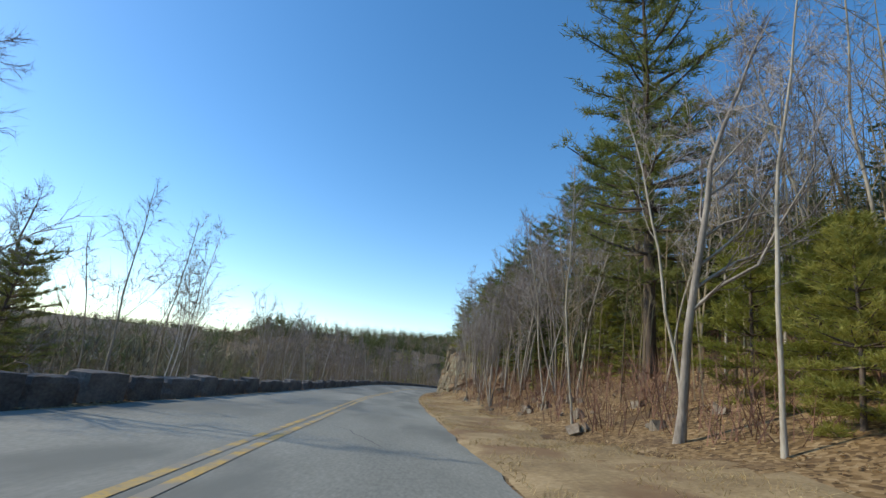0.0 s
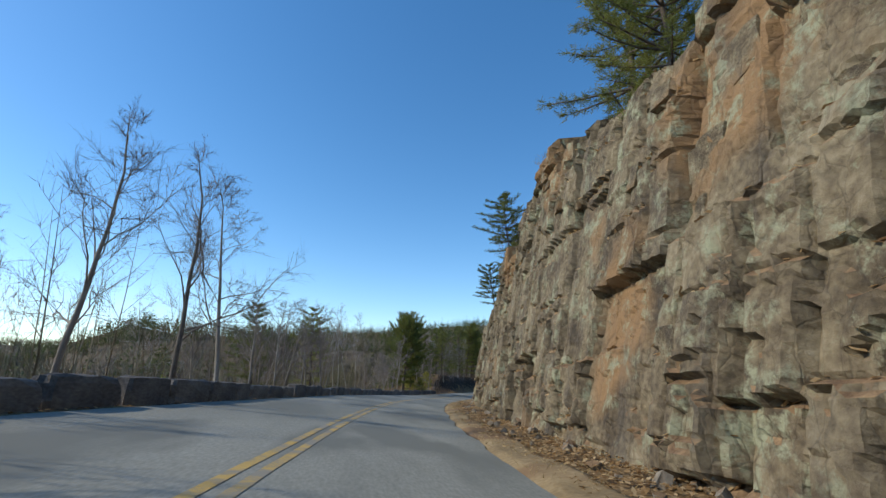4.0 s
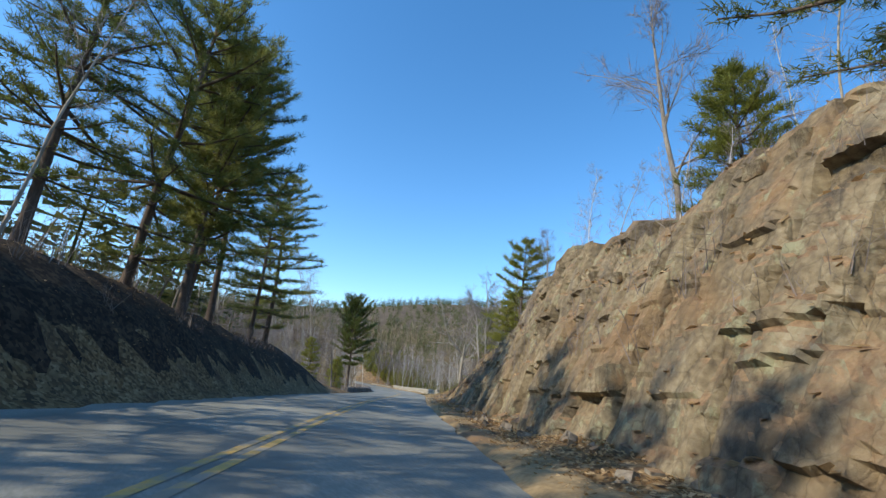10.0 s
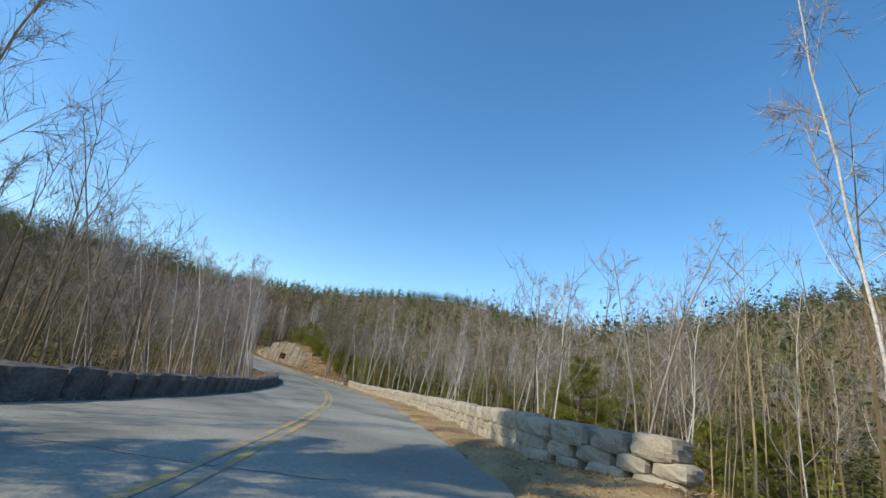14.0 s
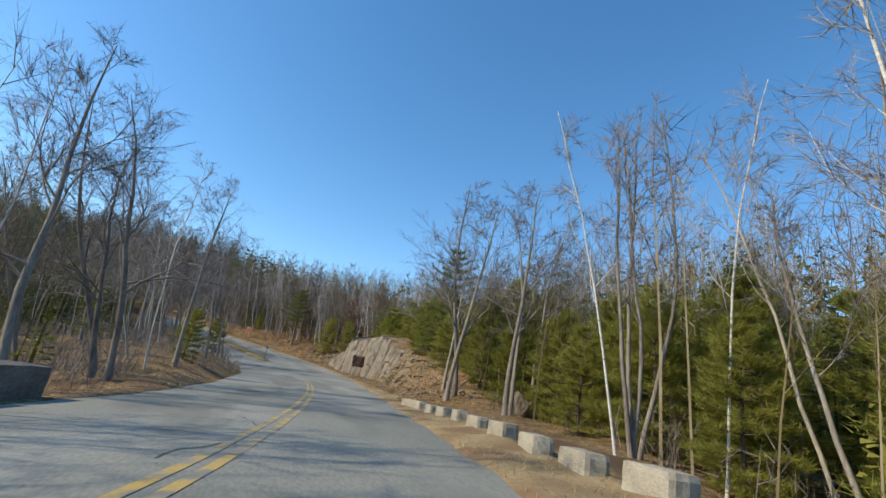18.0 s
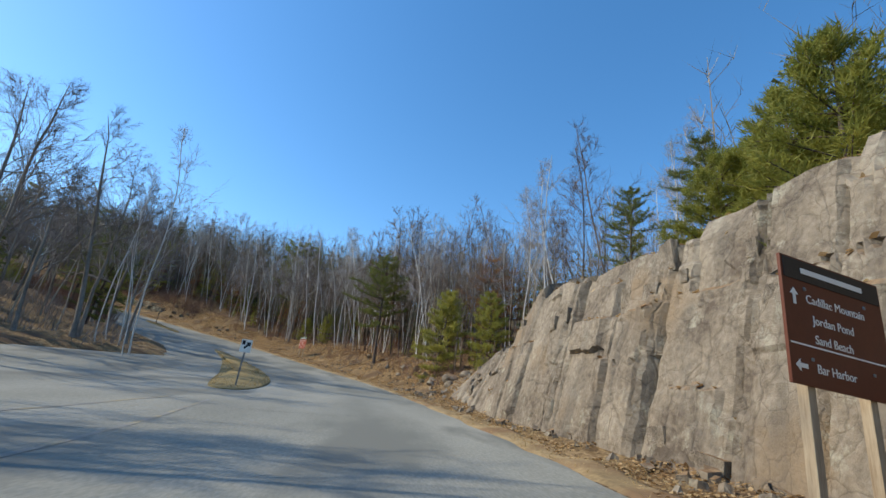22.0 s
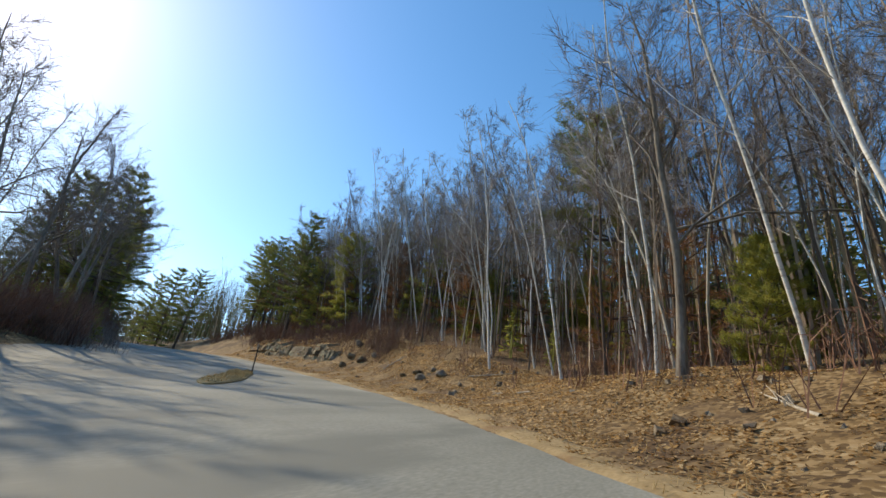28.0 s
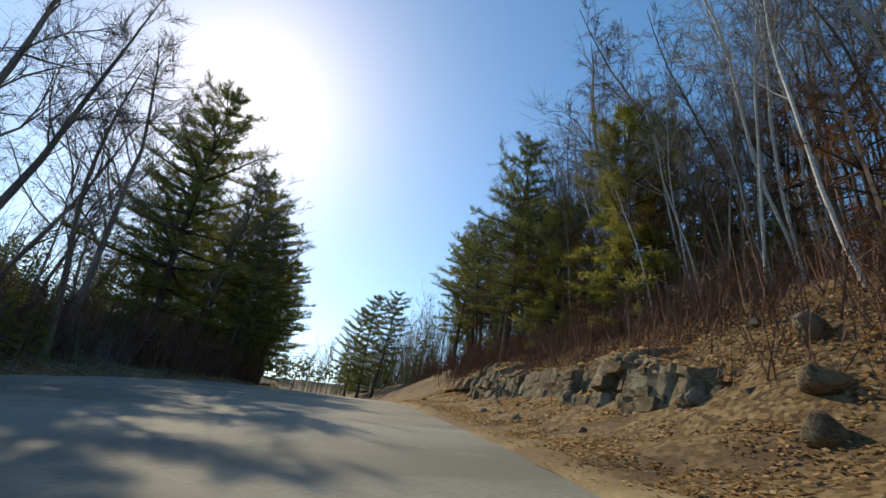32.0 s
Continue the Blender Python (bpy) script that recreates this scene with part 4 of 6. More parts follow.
# ---- trees ----
class Wood:
    """Gathers tapering limbs, twigs and needles as triangles."""

    def __init__(self):
        self.v, self.f, self.n = [], [], 0

    def add(self, verts, faces):
        self.v.append(verts)
        self.f.append(np.asarray(faces) + self.n)
        self.n += len(verts)

    def tube(self, points, radii, sides):
        points = np.asarray(points, float)
        k = len(points)
        d = np.gradient(points, axis=0)
        d /= np.linalg.norm(d, axis=1)[:, None] + 1e-9
        a = np.cross(d, np.where(np.abs(d[:, 2:]) > 0.8, [[0.3, 0.9, 0.1]], [[0, 0, 1.0]]))
        a /= np.linalg.norm(a, axis=1)[:, None] + 1e-9
        b = np.cross(d, a)
        ring = np.arange(sides) * 2 * math.pi / sides
        rows = points[:, None] + np.asarray(radii)[:, None, None] * (np.cos(ring)[None, :, None] * a[:, None] + np.sin(ring)[None, :, None] * b[:, None])
        q = (np.arange(k - 1)[:, None] * sides + np.arange(sides)[None]).ravel()
        w = (np.arange(k - 1)[:, None] * sides + (np.arange(sides)[None] + 1) % sides).ravel()
        self.add(rows.reshape(-1, 3), np.concatenate([np.c_[q, w, w + sides], np.c_[q, w + sides, q + sides]]))

    def spike(self, p, q, r):
        """A twig: a three-sided point."""
        d = q - p
        a = np.cross(d, (0.31, 0.47, 0.83))
        a *= r / (np.linalg.norm(a) + 1e-9)
        b = np.cross(d, a)
        b *= r / (np.linalg.norm(b) + 1e-9)
        self.add(np.array([p + a, p - 0.5 * a + 0.87 * b, p - 0.5 * a - 0.87 * b, q]), [(0, 1, 3), (1, 2, 3), (2, 0, 3)])

    def slivers(self, p, q, w, rng):
        """Many fine twiglets or needles at once: one thin triangle each, from p to q."""
        d = q - p
        a = np.cross(d, rng.normal(0, 1, p.shape))
        a *= (w / (np.linalg.norm(a, axis=1) + 1e-9))[:, None]
        n = len(p)
        self.add(np.concatenate([p + a, p - a, q]), np.c_[np.arange(n), np.arange(n) + n, np.arange(n) + 2 * n])

    def arrays(self):
        return np.concatenate(self.v), np.concatenate(self.f)

    def mesh(self, name, mat, smooth=True):
        return mesh(name, *self.arrays(), mat, smooth)


def unit(v):
    return v / (np.linalg.norm(v) + 1e-9)


def wander(rng, p, d, length, segs, bend, lift):
    pts = [p]
    for _ in range(segs):
        d = unit(d + rng.normal(0, bend, 3) + np.array([0, 0, lift]))
        p = p + d * length / segs
        pts.append(p)
    return np.array(pts)


def along(pts, f):
    k = len(pts) - 1
    j = min(int(f * k), k - 1)
    return pts[j] + (pts[j + 1] - pts[j]) * (f * k - j), unit(pts[j + 1] - pts[j])


def make_tree(name, trunk, crown, label, category, tall):
    ob = new(name)
    tagged(ob, label, category, "roadside trees")
    part("trunk", trunk, ob)
    part("crown", crown, ob)
    TALL[ob] = tall
    return ob


TALL = {}


def bare_tree(name, seed, h, r, fork=0.45, limbs=11, subs=5, twigs=5, spread=0.55, bark=None, twig=None, stems=1, lean=0.05, droop=0.04, label="", category="tree", crook=0.055, bend=0.12):
    """A leafless broadleaf tree of height h: stems, limbs, boughs, twigs and twiglets."""
    rng = np.random.RandomState(seed)
    wood, crown = Wood(), Wood()
    for k in range(stems):
        a = rng.rand() * 6.28
        tip = lean + 0.12 * (stems > 1)
        d = unit(np.array([math.cos(a) * tip, math.sin(a) * tip, 1.0]))
        hh = h * rng.uniform(0.8, 1.0) if k else h
        start = np.array([math.cos(a), math.sin(a), 0]) * r * 0.8 * (stems > 1) + np.array([0, 0, -0.3])
        pts = wander(rng, start, d, hh + 0.3, 11, crook, 0.05)
        rad = r * (1 - np.linspace(0, 1, 12)) ** 0.85 * 0.9 + 0.014
        rad[0] *= 1.4
        wood.tube(pts, rad, 7)
        for i in range(limbs):
            f = fork + (0.97 - fork) * (i + rng.rand() * 0.8) / limbs
            p, _ = along(pts, f)
            b = rng.rand() * 6.28 + i * 2.4
            tilt = rng.uniform(0.45, 1.0) * (1.2 - 0.5 * f)
            length = h * spread * (1.12 - f) * rng.uniform(0.7, 1.15)
            lp = wander(rng, p, unit(np.array([math.cos(b) * tilt, math.sin(b) * tilt, 0.75])), length, 5, bend, 0.15 - bend * 0.5)
            r1 = max(r * (1.02 - f) * 0.55, 0.013)
            wood.tube(lp, r1 * np.linspace(1, 0.25, 6), 4)
            for q in range(subs):
                g = 0.08 + 0.92 * (q + rng.rand()) / subs
                p2, d1 = along(lp, g)
                l2 = min(max(length * 0.55 * rng.uniform(0.5, 1.1) * (1.15 - 0.5 * g), 0.5), 2.2)
                bp = wander(rng, p2, unit(d1 + rng.normal(0, 0.55, 3) + np.array([0, 0, 0.1])), l2, 2, 0.18, 0.05 - droop)
                r2 = max(r1 * 0.4, 0.0095)
                crown.tube(bp, r2 * np.array([1, 0.75, 0.45]), 3)
                d2 = unit(bp[2] - bp[0])
                for w in range(twigs):
                    p3 = bp[0] + (bp[2] - bp[0]) * rng.uniform(0.0, 1.0)
                    d3 = unit(d2 + rng.normal(0, 0.5, 3) + np.array([0, 0, 0.12]) - np.array([0, 0, droop * 2]))
                    l3 = min(max(l2 * rng.uniform(0.5, 1.0), 0.4), 1.2)
                    e = p3 + d3 * l3
                    crown.spike(p3, e, 0.0085)
                    p4 = p3 + (e - p3) * rng.uniform(0.1, 0.95, (9, 1))
                    d4 = d3 + rng.normal(0, 0.45, (9, 3))
                    d4 /= np.linalg.norm(d4, axis=1)[:, None]
                    crown.slivers(p4, p4 + d4 * l3 * rng.uniform(0.4, 1.0, (9, 1)), np.full(9, 0.0055), rng)
    return make_tree(name, wood.mesh("trunk", bark or BARK), crown.mesh("crown", twig or TWIG), label, category, h)


def pine(name, seed, h, r, clear=0.25, reach=0.3, whorls=15, mat=None, tuft=0.34, per=12, label="", dense=1.0, plates=0.12, category="pine tree", full=0.0, ragged=0.35):
    """A white pine: trunk, whorls of level boughs that lift at their tips, tufts of needles in plates."""
    rng = np.random.RandomState(seed)
    wood, crown = Wood(), Wood()
    pts = wander(rng, np.array([0, 0, -0.3]), unit(np.array([rng.normal(0, 0.03), rng.normal(0, 0.03), 1.0])), h + 0.3, 10, 0.02, 0.05)
    rad = r * (1 - np.linspace(0, 1, 11)) ** 0.8 + 0.015
    rad[0] *= 1.3
    wood.tube(pts, rad, 7)
    for i in range(whorls):
        f = clear + (0.985 - clear) * (i / (whorls - 1)) ** 0.92
        base, _ = along(pts, f)
        g0 = (f - clear) / (1 - clear)
        shape = (1 - g0) ** 0.45 * (0.5 + 0.5 * min(1, g0 / 0.3)) + 0.06
        if full:
            shape = 0.22 + 0.78 * math.sin(math.pi * (0.1 + 0.75 * g0)) - 0.3 * max(0, g0 - 0.75) / 0.25
        n = rng.randint(5, 9)
        turn = rng.rand() * 6.28
        for q in range(n):
            b = turn + q * 6.28 / n + rng.normal(0, 0.3)
            length = h * reach * shape * rng.uniform(ragged, 1.3 if ragged < 0.5 else 1.1)
            lp = wander(rng, base, unit(np.array([math.cos(b), math.sin(b), 0.08 + 0.7 * max(0, f - 0.55) - 0.25 * (f < 0.4) + full * (0.05 + 0.9 * g0)])), length, 3, 0.07, 0.08)
            wood.tube(lp, max(0.024 * length, 0.012) * np.linspace(1, 0.25, 4), 3)
            k = max(4, int((3 + length * 5.5) * dense))
            for w in range(k):
                g = 0.2 + 0.8 * (w + rng.rand()) / k
                p2, d1 = along(lp, g)
                side = unit(np.cross(d1, (0, 0, 1))) * rng.choice([-1, 1])
                out = unit(d1 * 0.7 + side * rng.uniform(0.1, 1.0) + np.array([0, 0, rng.uniform(0.0, 0.3)]))
                c = p2 + out * min(length * 0.4, 1.0) * rng.uniform(0.2, 1.0) * (1.1 - 0.45 * g)
                per_tuft = int(per * 1.8)
                at0 = p2 + (c - p2) * rng.uniform(0.15, 1.0, (per_tuft, 1)) + rng.normal(0, 0.05, (per_tuft, 3))
                dd = out * 0.6 + rng.normal(0, 0.6, (per_tuft, 3)) * (1, 1, 0.7) + (0, 0, plates)
                dd /= np.linalg.norm(dd, axis=1)[:, None]
                crown.slivers(at0, at0 + dd * tuft * rng.uniform(0.5, 1.0, (per_tuft, 1)), np.full(per_tuft, tuft * 0.046), rng)
    return make_tree(name, wood.mesh("trunk", PINEBARK), crown.mesh("crown", mat or NEEDLE, False), label, category, h)


OAKS = [bare_tree("bare_tree", 11 + i, 11, 0.125, 0.28, 13, 5, 4, 0.5, BARK, TWIG, label="leafless grey-barked tree with spreading limbs", crook=0.075, bend=0.22) for i in range(3)]
POLES = [bare_tree("slender_tree", 31 + i, 12, 0.052, 0.4, 9, 5, 3, 0.38, PALEBARK, PALETWIG, label="slender leafless tree with pale bark") for i in range(4)]
BIRCHES = [bare_tree("birch_tree", 51 + i, 12, 0.034, 0.36, 9, 5, 3, 0.34, BIRCHBARK, PALETWIG, stems=1 + (i == 2), lean=0.06, droop=0.08, label="leafless birch with white bark", category="birch tree") for i in range(4)]
CLUMPS = [bare_tree("multi_stem_tree", 71 + i, 9, 0.045, 0.35, 6, 4, 3, 0.36, BARK, TWIG, stems=4, lean=0.1, label="clump of thin leafless stems") for i in range(2)]
DARKPOLES = [bare_tree("brown_barked_tree", 151 + i, 12, 0.045, 0.3, 11, 5, 3, 0.34, DARKBARK, BROWNTWIG, lean=0.05, label="slender leafless tree with dark brown bark") for i in range(3)]


def forked_oak(seed, h, r, label):
    """An old oak: a stout bole, one low limb, then a fork of crooked limbs that carry boughs and twigs."""
    rng = np.random.RandomState(seed)
    wood, crown = Wood(), Wood()
    bole = wander(rng, np.array([0, 0, -0.3]), unit(np.array([-0.06, 0.0, 1.0])), h * 0.31 + 0.3, 6, 0.05, 0.05)
    rad = r * np.linspace(1.0, 0.8, 7)
    rad[0] *= 1.25
    wood.tube(bole, rad, 12)
    top = bole[-1]
    mains = [(top, (-0.72, 0.05, 0.8), h * 0.62, 0.72), (top, (0.12, -0.1, 1.0), h * 0.66, 0.62), (top + (0, 0, -0.15), (0.3, 0.25, 1.0), h * 0.5, 0.5), (bole[4], (-1.0, 0.1, 0.06), h * 0.36, 0.42), (bole[5], (0.75, -0.45, 0.5), h * 0.36, 0.38)]
    for start, way, long, thick in mains:
        pts = wander(rng, np.array(start), unit(np.array(way)), long, 9, 0.13, 0.04)
        rr = r * thick * np.linspace(1, 0.16, 10)
        wood.tube(pts, rr, 7)
        for i in range(9):
            f = 0.2 + 0.78 * (i + rng.rand() * 0.8) / 9
            p, d = along(pts, f)
            out = rng.normal(0, 1, 3) * (1, 1, 0.45)
            length = h * 0.26 * (1.15 - f) * rng.uniform(0.6, 1.2) + 0.5
            lp = wander(rng, p, unit(d * 0.35 + unit(out) + (0, 0, 0.1)), length, 5, 0.3, 0.05)
            r1 = max(r * thick * (1.05 - f) * 0.42, 0.016)
            wood.tube(lp, r1 * np.linspace(1, 0.25, 6), 5)
            for q in range(4):
                p2, d1 = along(lp, 0.25 + 0.75 * (q + rng.rand()) / 4)
                l2 = max(length * 0.5 * rng.uniform(0.5, 1.1), 0.4)
                bp = wander(rng, p2, unit(d1 + rng.normal(0, 0.7, 3)), l2, 2, 0.3, 0.04)
                crown.tube(bp, max(r1 * 0.4, 0.009) * np.array([1, 0.75, 0.4]), 3)
                for w in range(4):
                    p3 = bp[0] + (bp[2] - bp[0]) * rng.rand()
                    d3 = unit(d1 + rng.normal(0, 0.7, 3))
                    e = p3 + d3 * l2 * rng.uniform(0.4, 0.9)
                    crown.spike(p3, e, 0.008)
                    p4 = p3 + (e - p3) * rng.uniform(0.2, 0.95, (3, 1))
                    d4 = d3 + rng.normal(0, 0.6, (3, 3))
                    crown.slivers(p4, p4 + d4 * l2 * rng.uniform(0.2, 0.5, (3, 1)), np.full(3, 0.006), rng)
    return make_tree("bare_tree", wood.mesh("trunk", OAKBARK), crown.mesh("crown", PALETWIG), label, "tree", h)


FORKED = forked_oak(87, 12, 0.21, "stout pale leafless oak with a fork of crooked limbs")
PINES = [pine("pine_tree", 91 + i, 13, 0.17, (0.22, 0.3, 0.1, 0.2)[i], (0.23, 0.26, 0.29, 0.26)[i], (17, 14, 15, 15)[i], dense=(0.85, 0.9, 1.1, 0.95)[i], label="tall white pine with green needles") for i in range(4)]
FULLPINES = [pine("pine_tree", 101 + i, 12, 0.17, (0.34, 0.26)[i], (0.27, 0.25)[i], 15, NEEDLE, 0.36, 14, dense=1.35, plates=0.3, full=1.0, label="full-crowned white pine with upswept boughs") for i in range(2)]
WIDEPINE = pine("pine_tree", 113, 10, 0.14, 0.36, 0.34, 9, NEEDLE, 0.34, 13, dense=1.1, plates=0.08, label="ragged white pine with a bare lower trunk at the wood's edge")
YOUNG = [pine("young_pine", 121 + i, 4.5, 0.05, 0.03, 0.34, 12, SHRUBNEEDLE, 0.26, 12, label="young bright green evergreen", dense=1.35, plates=0.25, ragged=0.75) for i in range(3)]
GOLD = [pine("pine_tree", 131, 8, 0.12, 0.06, 0.32, 13, SHRUBNEEDLE, 0.36, 10, label="sunlit yellow-green pine on the rock slope", dense=1.2)]
BEECHES = [pine("beech_tree", 141, 6, 0.06, 0.12, 0.34, 9, RUST, 0.22, 7, label="young beech holding rust-brown dead leaves", plates=0.1, category="beech tree")]
USED = set()
PLANTED = []


def plant(proto, s, l, scale=1.0, turn=0.0, lean=0.0, tilt=0.0, label="", sink=0.0):
    """A tree of a kind at s, l; lean: degrees away from the road, tilt: degrees forward."""
    x, y, z = (float(v) for v in spot(float(s), float(l), -sink))
    PLANTED.append((x, y))
    go = radians(heading(float(s)))
    fwd = Vector((-math.sin(go), math.cos(go), 0))
    out = Vector((math.cos(go), math.sin(go), 0)) * (1 if l > 0 else -1)
    m = Matrix.Translation((x, y, z)) @ Matrix.Rotation(radians(lean) * (1 if l > 0 else -1), 4, fwd) @ Matrix.Rotation(-radians(tilt), 4, out) @ Matrix.Rotation(radians(turn), 4, "Z") @ Matrix.Scale(scale, 4)
    if proto.name not in USED:
        USED.add(proto.name)
        ob = proto
    else:
        ob = copy_thing(proto, m)
    ob.matrix_world = m
    if label:
        ob["label"] = label
    return ob


def rows(protos, places, lean=0.0, label="", spread=4.0):
    """Single trees, each (s, l, height)."""
    rng = random.Random(len(places) * 7 + int(places[0][0]))
    for s, l, h in places:
        p = rng.choice(protos)
        plant(p, s, l, h / TALL[p], rng.uniform(0, 360), lean + rng.gauss(0, spread * 0.6), rng.gauss(0, spread * 0.6), label)


# right, before and above the first cliff
rows(POLES, [(6.8, 5.8, 8.5), (15, 5.7, 8), (30, 5.3, 6), (26.7, 6.3, 5), (38.9, 5.6, 7), (45.7, 5.3, 7), (12, 7.5, 10), (20, 6.2, 7), (23, 7.2, 9), (34, 6.0, 8), (42, 6.4, 8)], spread=5)
rows(OAKS, [(9.3, 5.7, 9), (97, 5.5, 5), (136, 7, 8), (150, 7.5, 8), (185.6, 7.6, 9), (196.6, 7, 6), (103, 6.5, 6)])
rows(PINES[:1], [(18.8, 10.2, 19), (31, 13, 16), (40, 14, 15), (25, 13, 17)])
rows(CLUMPS, [(25, 8.5, 10), (31, 8.2, 10), (35, 9, 11), (40, 8.4, 10), (44.5, 8.8, 10)])
rows(OAKS, [(28, 10, 11), (38, 10.5, 11), (33, 7.4, 8)])
rows(PINES, [(83, 6.2, 8), (71, 7.0, 9), (86, 6.6, 9), (105, 6.4, 6), (110, 7, 7), (118, 7.5, 6), (178, 7.4, 10), (174, 7.8, 11)])
rows(PINES, [(50, 10.5, 13), (55, 9.8, 12), (46, 12, 14), (58, 11.5, 12)])
rows(CLUMPS, [(28.5, 5.7, 7), (49.3, 5.2, 7), (36, 6.2, 6)])
rows(YOUNG, [(6.8, 7.1, 3.3), (8.5, 8, 3.5), (4.5, 7.4, 3), (11, 8.6, 4), (182, 7, 4), (204.6, 6.5, 4), (126, 7, 4), (131, 7.6, 4)])
rows(GOLD, [(168.6, 7.3, 11), (204.6, 7, 8), (213.5, 9.6, 6.5), (162, 8.5, 8)])
rows(BIRCHES, [(133.4, 8, 6), (154, 5.7, 4.5), (183, 5.7, 5), (181, 5.8, 3.5), (142, 7.4, 7), (146, 6.6, 6)], lean=-4)
rows(GOLD, [(64, 8.4, 11), (66.5, 9.5, 10)])
# right, the end of the cuttings and the hollow
rows(OAKS[:2], [(313.8, 6.2, 10.5), (314.4, 6.7, 9.5)], lean=-3, spread=2)
rows(OAKS[1:], [(311, -7.6, 9.5), (312.4, -8.6, 9)], lean=9, spread=2)
rows(OAKS, [(318, 4.7, 11), (318.8, 5.3, 11.5), (321.5, 5.4, 9)], spread=3)
edge_z = lambda s, l, up: float(height(s, l) - at_line(s, 2) - bank(s, l)) - up
for s, l, up, h, k in ((98, 5.0, 6.9, 4.6, 1), (107, 5.0, 5.7, 4.2, 2)):
    plant(WIDEPINE, s, l, h / 10, 50 * k, -6, 0, "small white pine at the edge of the cliff", edge_z(s, l, up))
plant(FORKED, 226, 5.2, 0.95, float(heading(226.0)), 1)
rows(CLUMPS, [(305, 6.4, 11), (300.5, 7.5, 9)], label="tall multi-stemmed leafless tree behind the kerb blocks")
rows(OAKS, [(222, 7, 11), (315.5, 8, 9.5), (341.6, 8.6, 11), (219.5, 6.4, 9)])
rows([PINES[1]], [(231.5, 8.6, 11)])
rows(POLES, [(217, 8, 8), (265.5, 7, 8), (287, 7, 9), (295.5, 8, 12), (301.5, 8, 9), (292, 7.4, 11)])
rows(BIRCHES, [(288, 7, 8.5), (304.5, 5.6, 9), (303, 7, 9) ,(299, 6.2, 11), (297, 7, 12)])
# right, the third cliff and the bend
rows([PINES[2]], [(332, 8, 9.8), (356.6, 8.6, 5), (353, 8.6, 5)])
plant(WIDEPINE, 385.5, 6.9, 1.0, 40, -3, 0)
plant(WIDEPINE, 413, 13.5, 1.35, 130, -4, 0)
rows(YOUNG, [(336, 8.4, 5), (339, 7.6, 4), (341, 8.6, 5), (343.5, 8.4, 4.5), (346, 8.2, 5), (350.5, 8.4, 5), (352, 7.4, 4.5), (333, 8.8, 5), (328, 8.4, 5), (325, 9, 5.5), (404, 8.6, 3), (401, 9.5, 3.5)])
rows(YOUNG, [(303, 7.4, 3.5), (306.5, 7.8, 4), (309.5, 7.2, 3.5), (313, 8, 4.5), (316.5, 7.4, 4), (320, 7, 4), (323, 8.6, 5), (310.5, 10, 5.5), (318, 10, 5.5), (322, 10.5, 6)])
rows(YOUNG, [(300, 8.4, 4.5), (304, 9, 5), (308, 8.2, 4), (311, 9.2, 5), (315, 8.6, 4.5), (319, 8, 4), (302, 10.5, 5), (307, 11, 5.5), (313, 10.6, 5), (297, 9.4, 4.5), (294, 10, 4.5)])
rows(YOUNG, [(348.7, 7.4, 5.5), (375, 7.5, 6), (372, 10, 5), (338, 8, 4), (330, 7.5, 4), (326, 7, 4.5), (344, 7.4, 3.5), (323, 7.8, 5), (335, 7, 3.5)])
rows(BIRCHES, [(379, 8.6, 12), (381, 8.5, 11), (403, 8.4, 14), (408.5, 9.5, 14), (423, 9.4, 12), (428.6, 8, 14), (431.4, 10, 15), (388, 9, 13), (393, 8.5, 13), (398, 9.5, 14), (406, 7.6, 13), (411, 8.2, 14), (415, 7.4, 14), (418, 9, 15), (426, 9.4, 14), (400.5, 8, 14)], lean=-9, spread=5)
rows(OAKS, [(437, 9, 14), (405, 7.4, 11), (418.5, 9.2, 11)])
rows(BEECHES, [(44, 10.5, 6), (52, 9.5, 5), (392, 12, 9), (376, 11.5, 8), (436, 9.5, 6), (444, 8.5, 6), (416, 10.2, 5), (421, 9.6, 6), (425, 11, 7), (429, 9.2, 5), (432, 11, 7), (439, 8.2, 5), (411, 10, 5), (407, 9.6, 5)])
rows(GOLD, [(436.5, 8.6, 9), (442, 8.4, 8), (427.5, 11, 7)])
# left, below the first wall
rows(OAKS, [(15, -11, 8), (68, -8, 7), (77, -8, 8), (94.6, -8, 10), (85.5, -8, 8), (91.7, -8.5, 10), (98, -8, 6), (136, -7.6, 8), (155, -8, 7), (50, -9.5, 8), (104, -8.5, 7), (113, -8.8, 8)])
rows(POLES, [(18, -10, 9.5), (21, -9.5, 8.5), (47, -9, 8.5), (183.6, -8.5, 9), (217.5, -9, 10), (27, -10.5, 8.5), (36, -10, 8), (118, -9, 9), (125, -9.5, 10)])
rows(BIRCHES, [(22.5, -9.5, 9), (181, -9, 7), (269, -7, 9), (25, -11, 9), (58, -10, 8)])
rows(PINES, [(16, -12, 6.5), (13.5, -10.8, 6), (206, -9.4, 12), (174, -12, 9.5), (179, -11.5, 11), (194.4, -9.5, 13.4), (202, -9, 10), (186, -10, 11.5), (190, -9.4, 12.5), (197, -9.3, 12), (167, -11.5, 7.5), (172.5, -10.4, 8.5), (165, -12, 8), (112, -14, 10), (122, -13, 11)])
rows(FULLPINES, [(142, -8.6, 11), (146.5, -9, 12), (192.8, -8.7, 11.5), (149, -9.6, 11)])
rows(FULLPINES[:1], [(238, -8.0, 12)], label="tall dark pine standing alone beyond the wall", spread=0)
rows(OAKS, [(221, -9, 9), (306, -7.5, 10), (318, -7.8, 9), (335.7, -9, 8), (224, -8, 8), (328, -8.5, 8), (342, -9.2, 7)], lean=7)
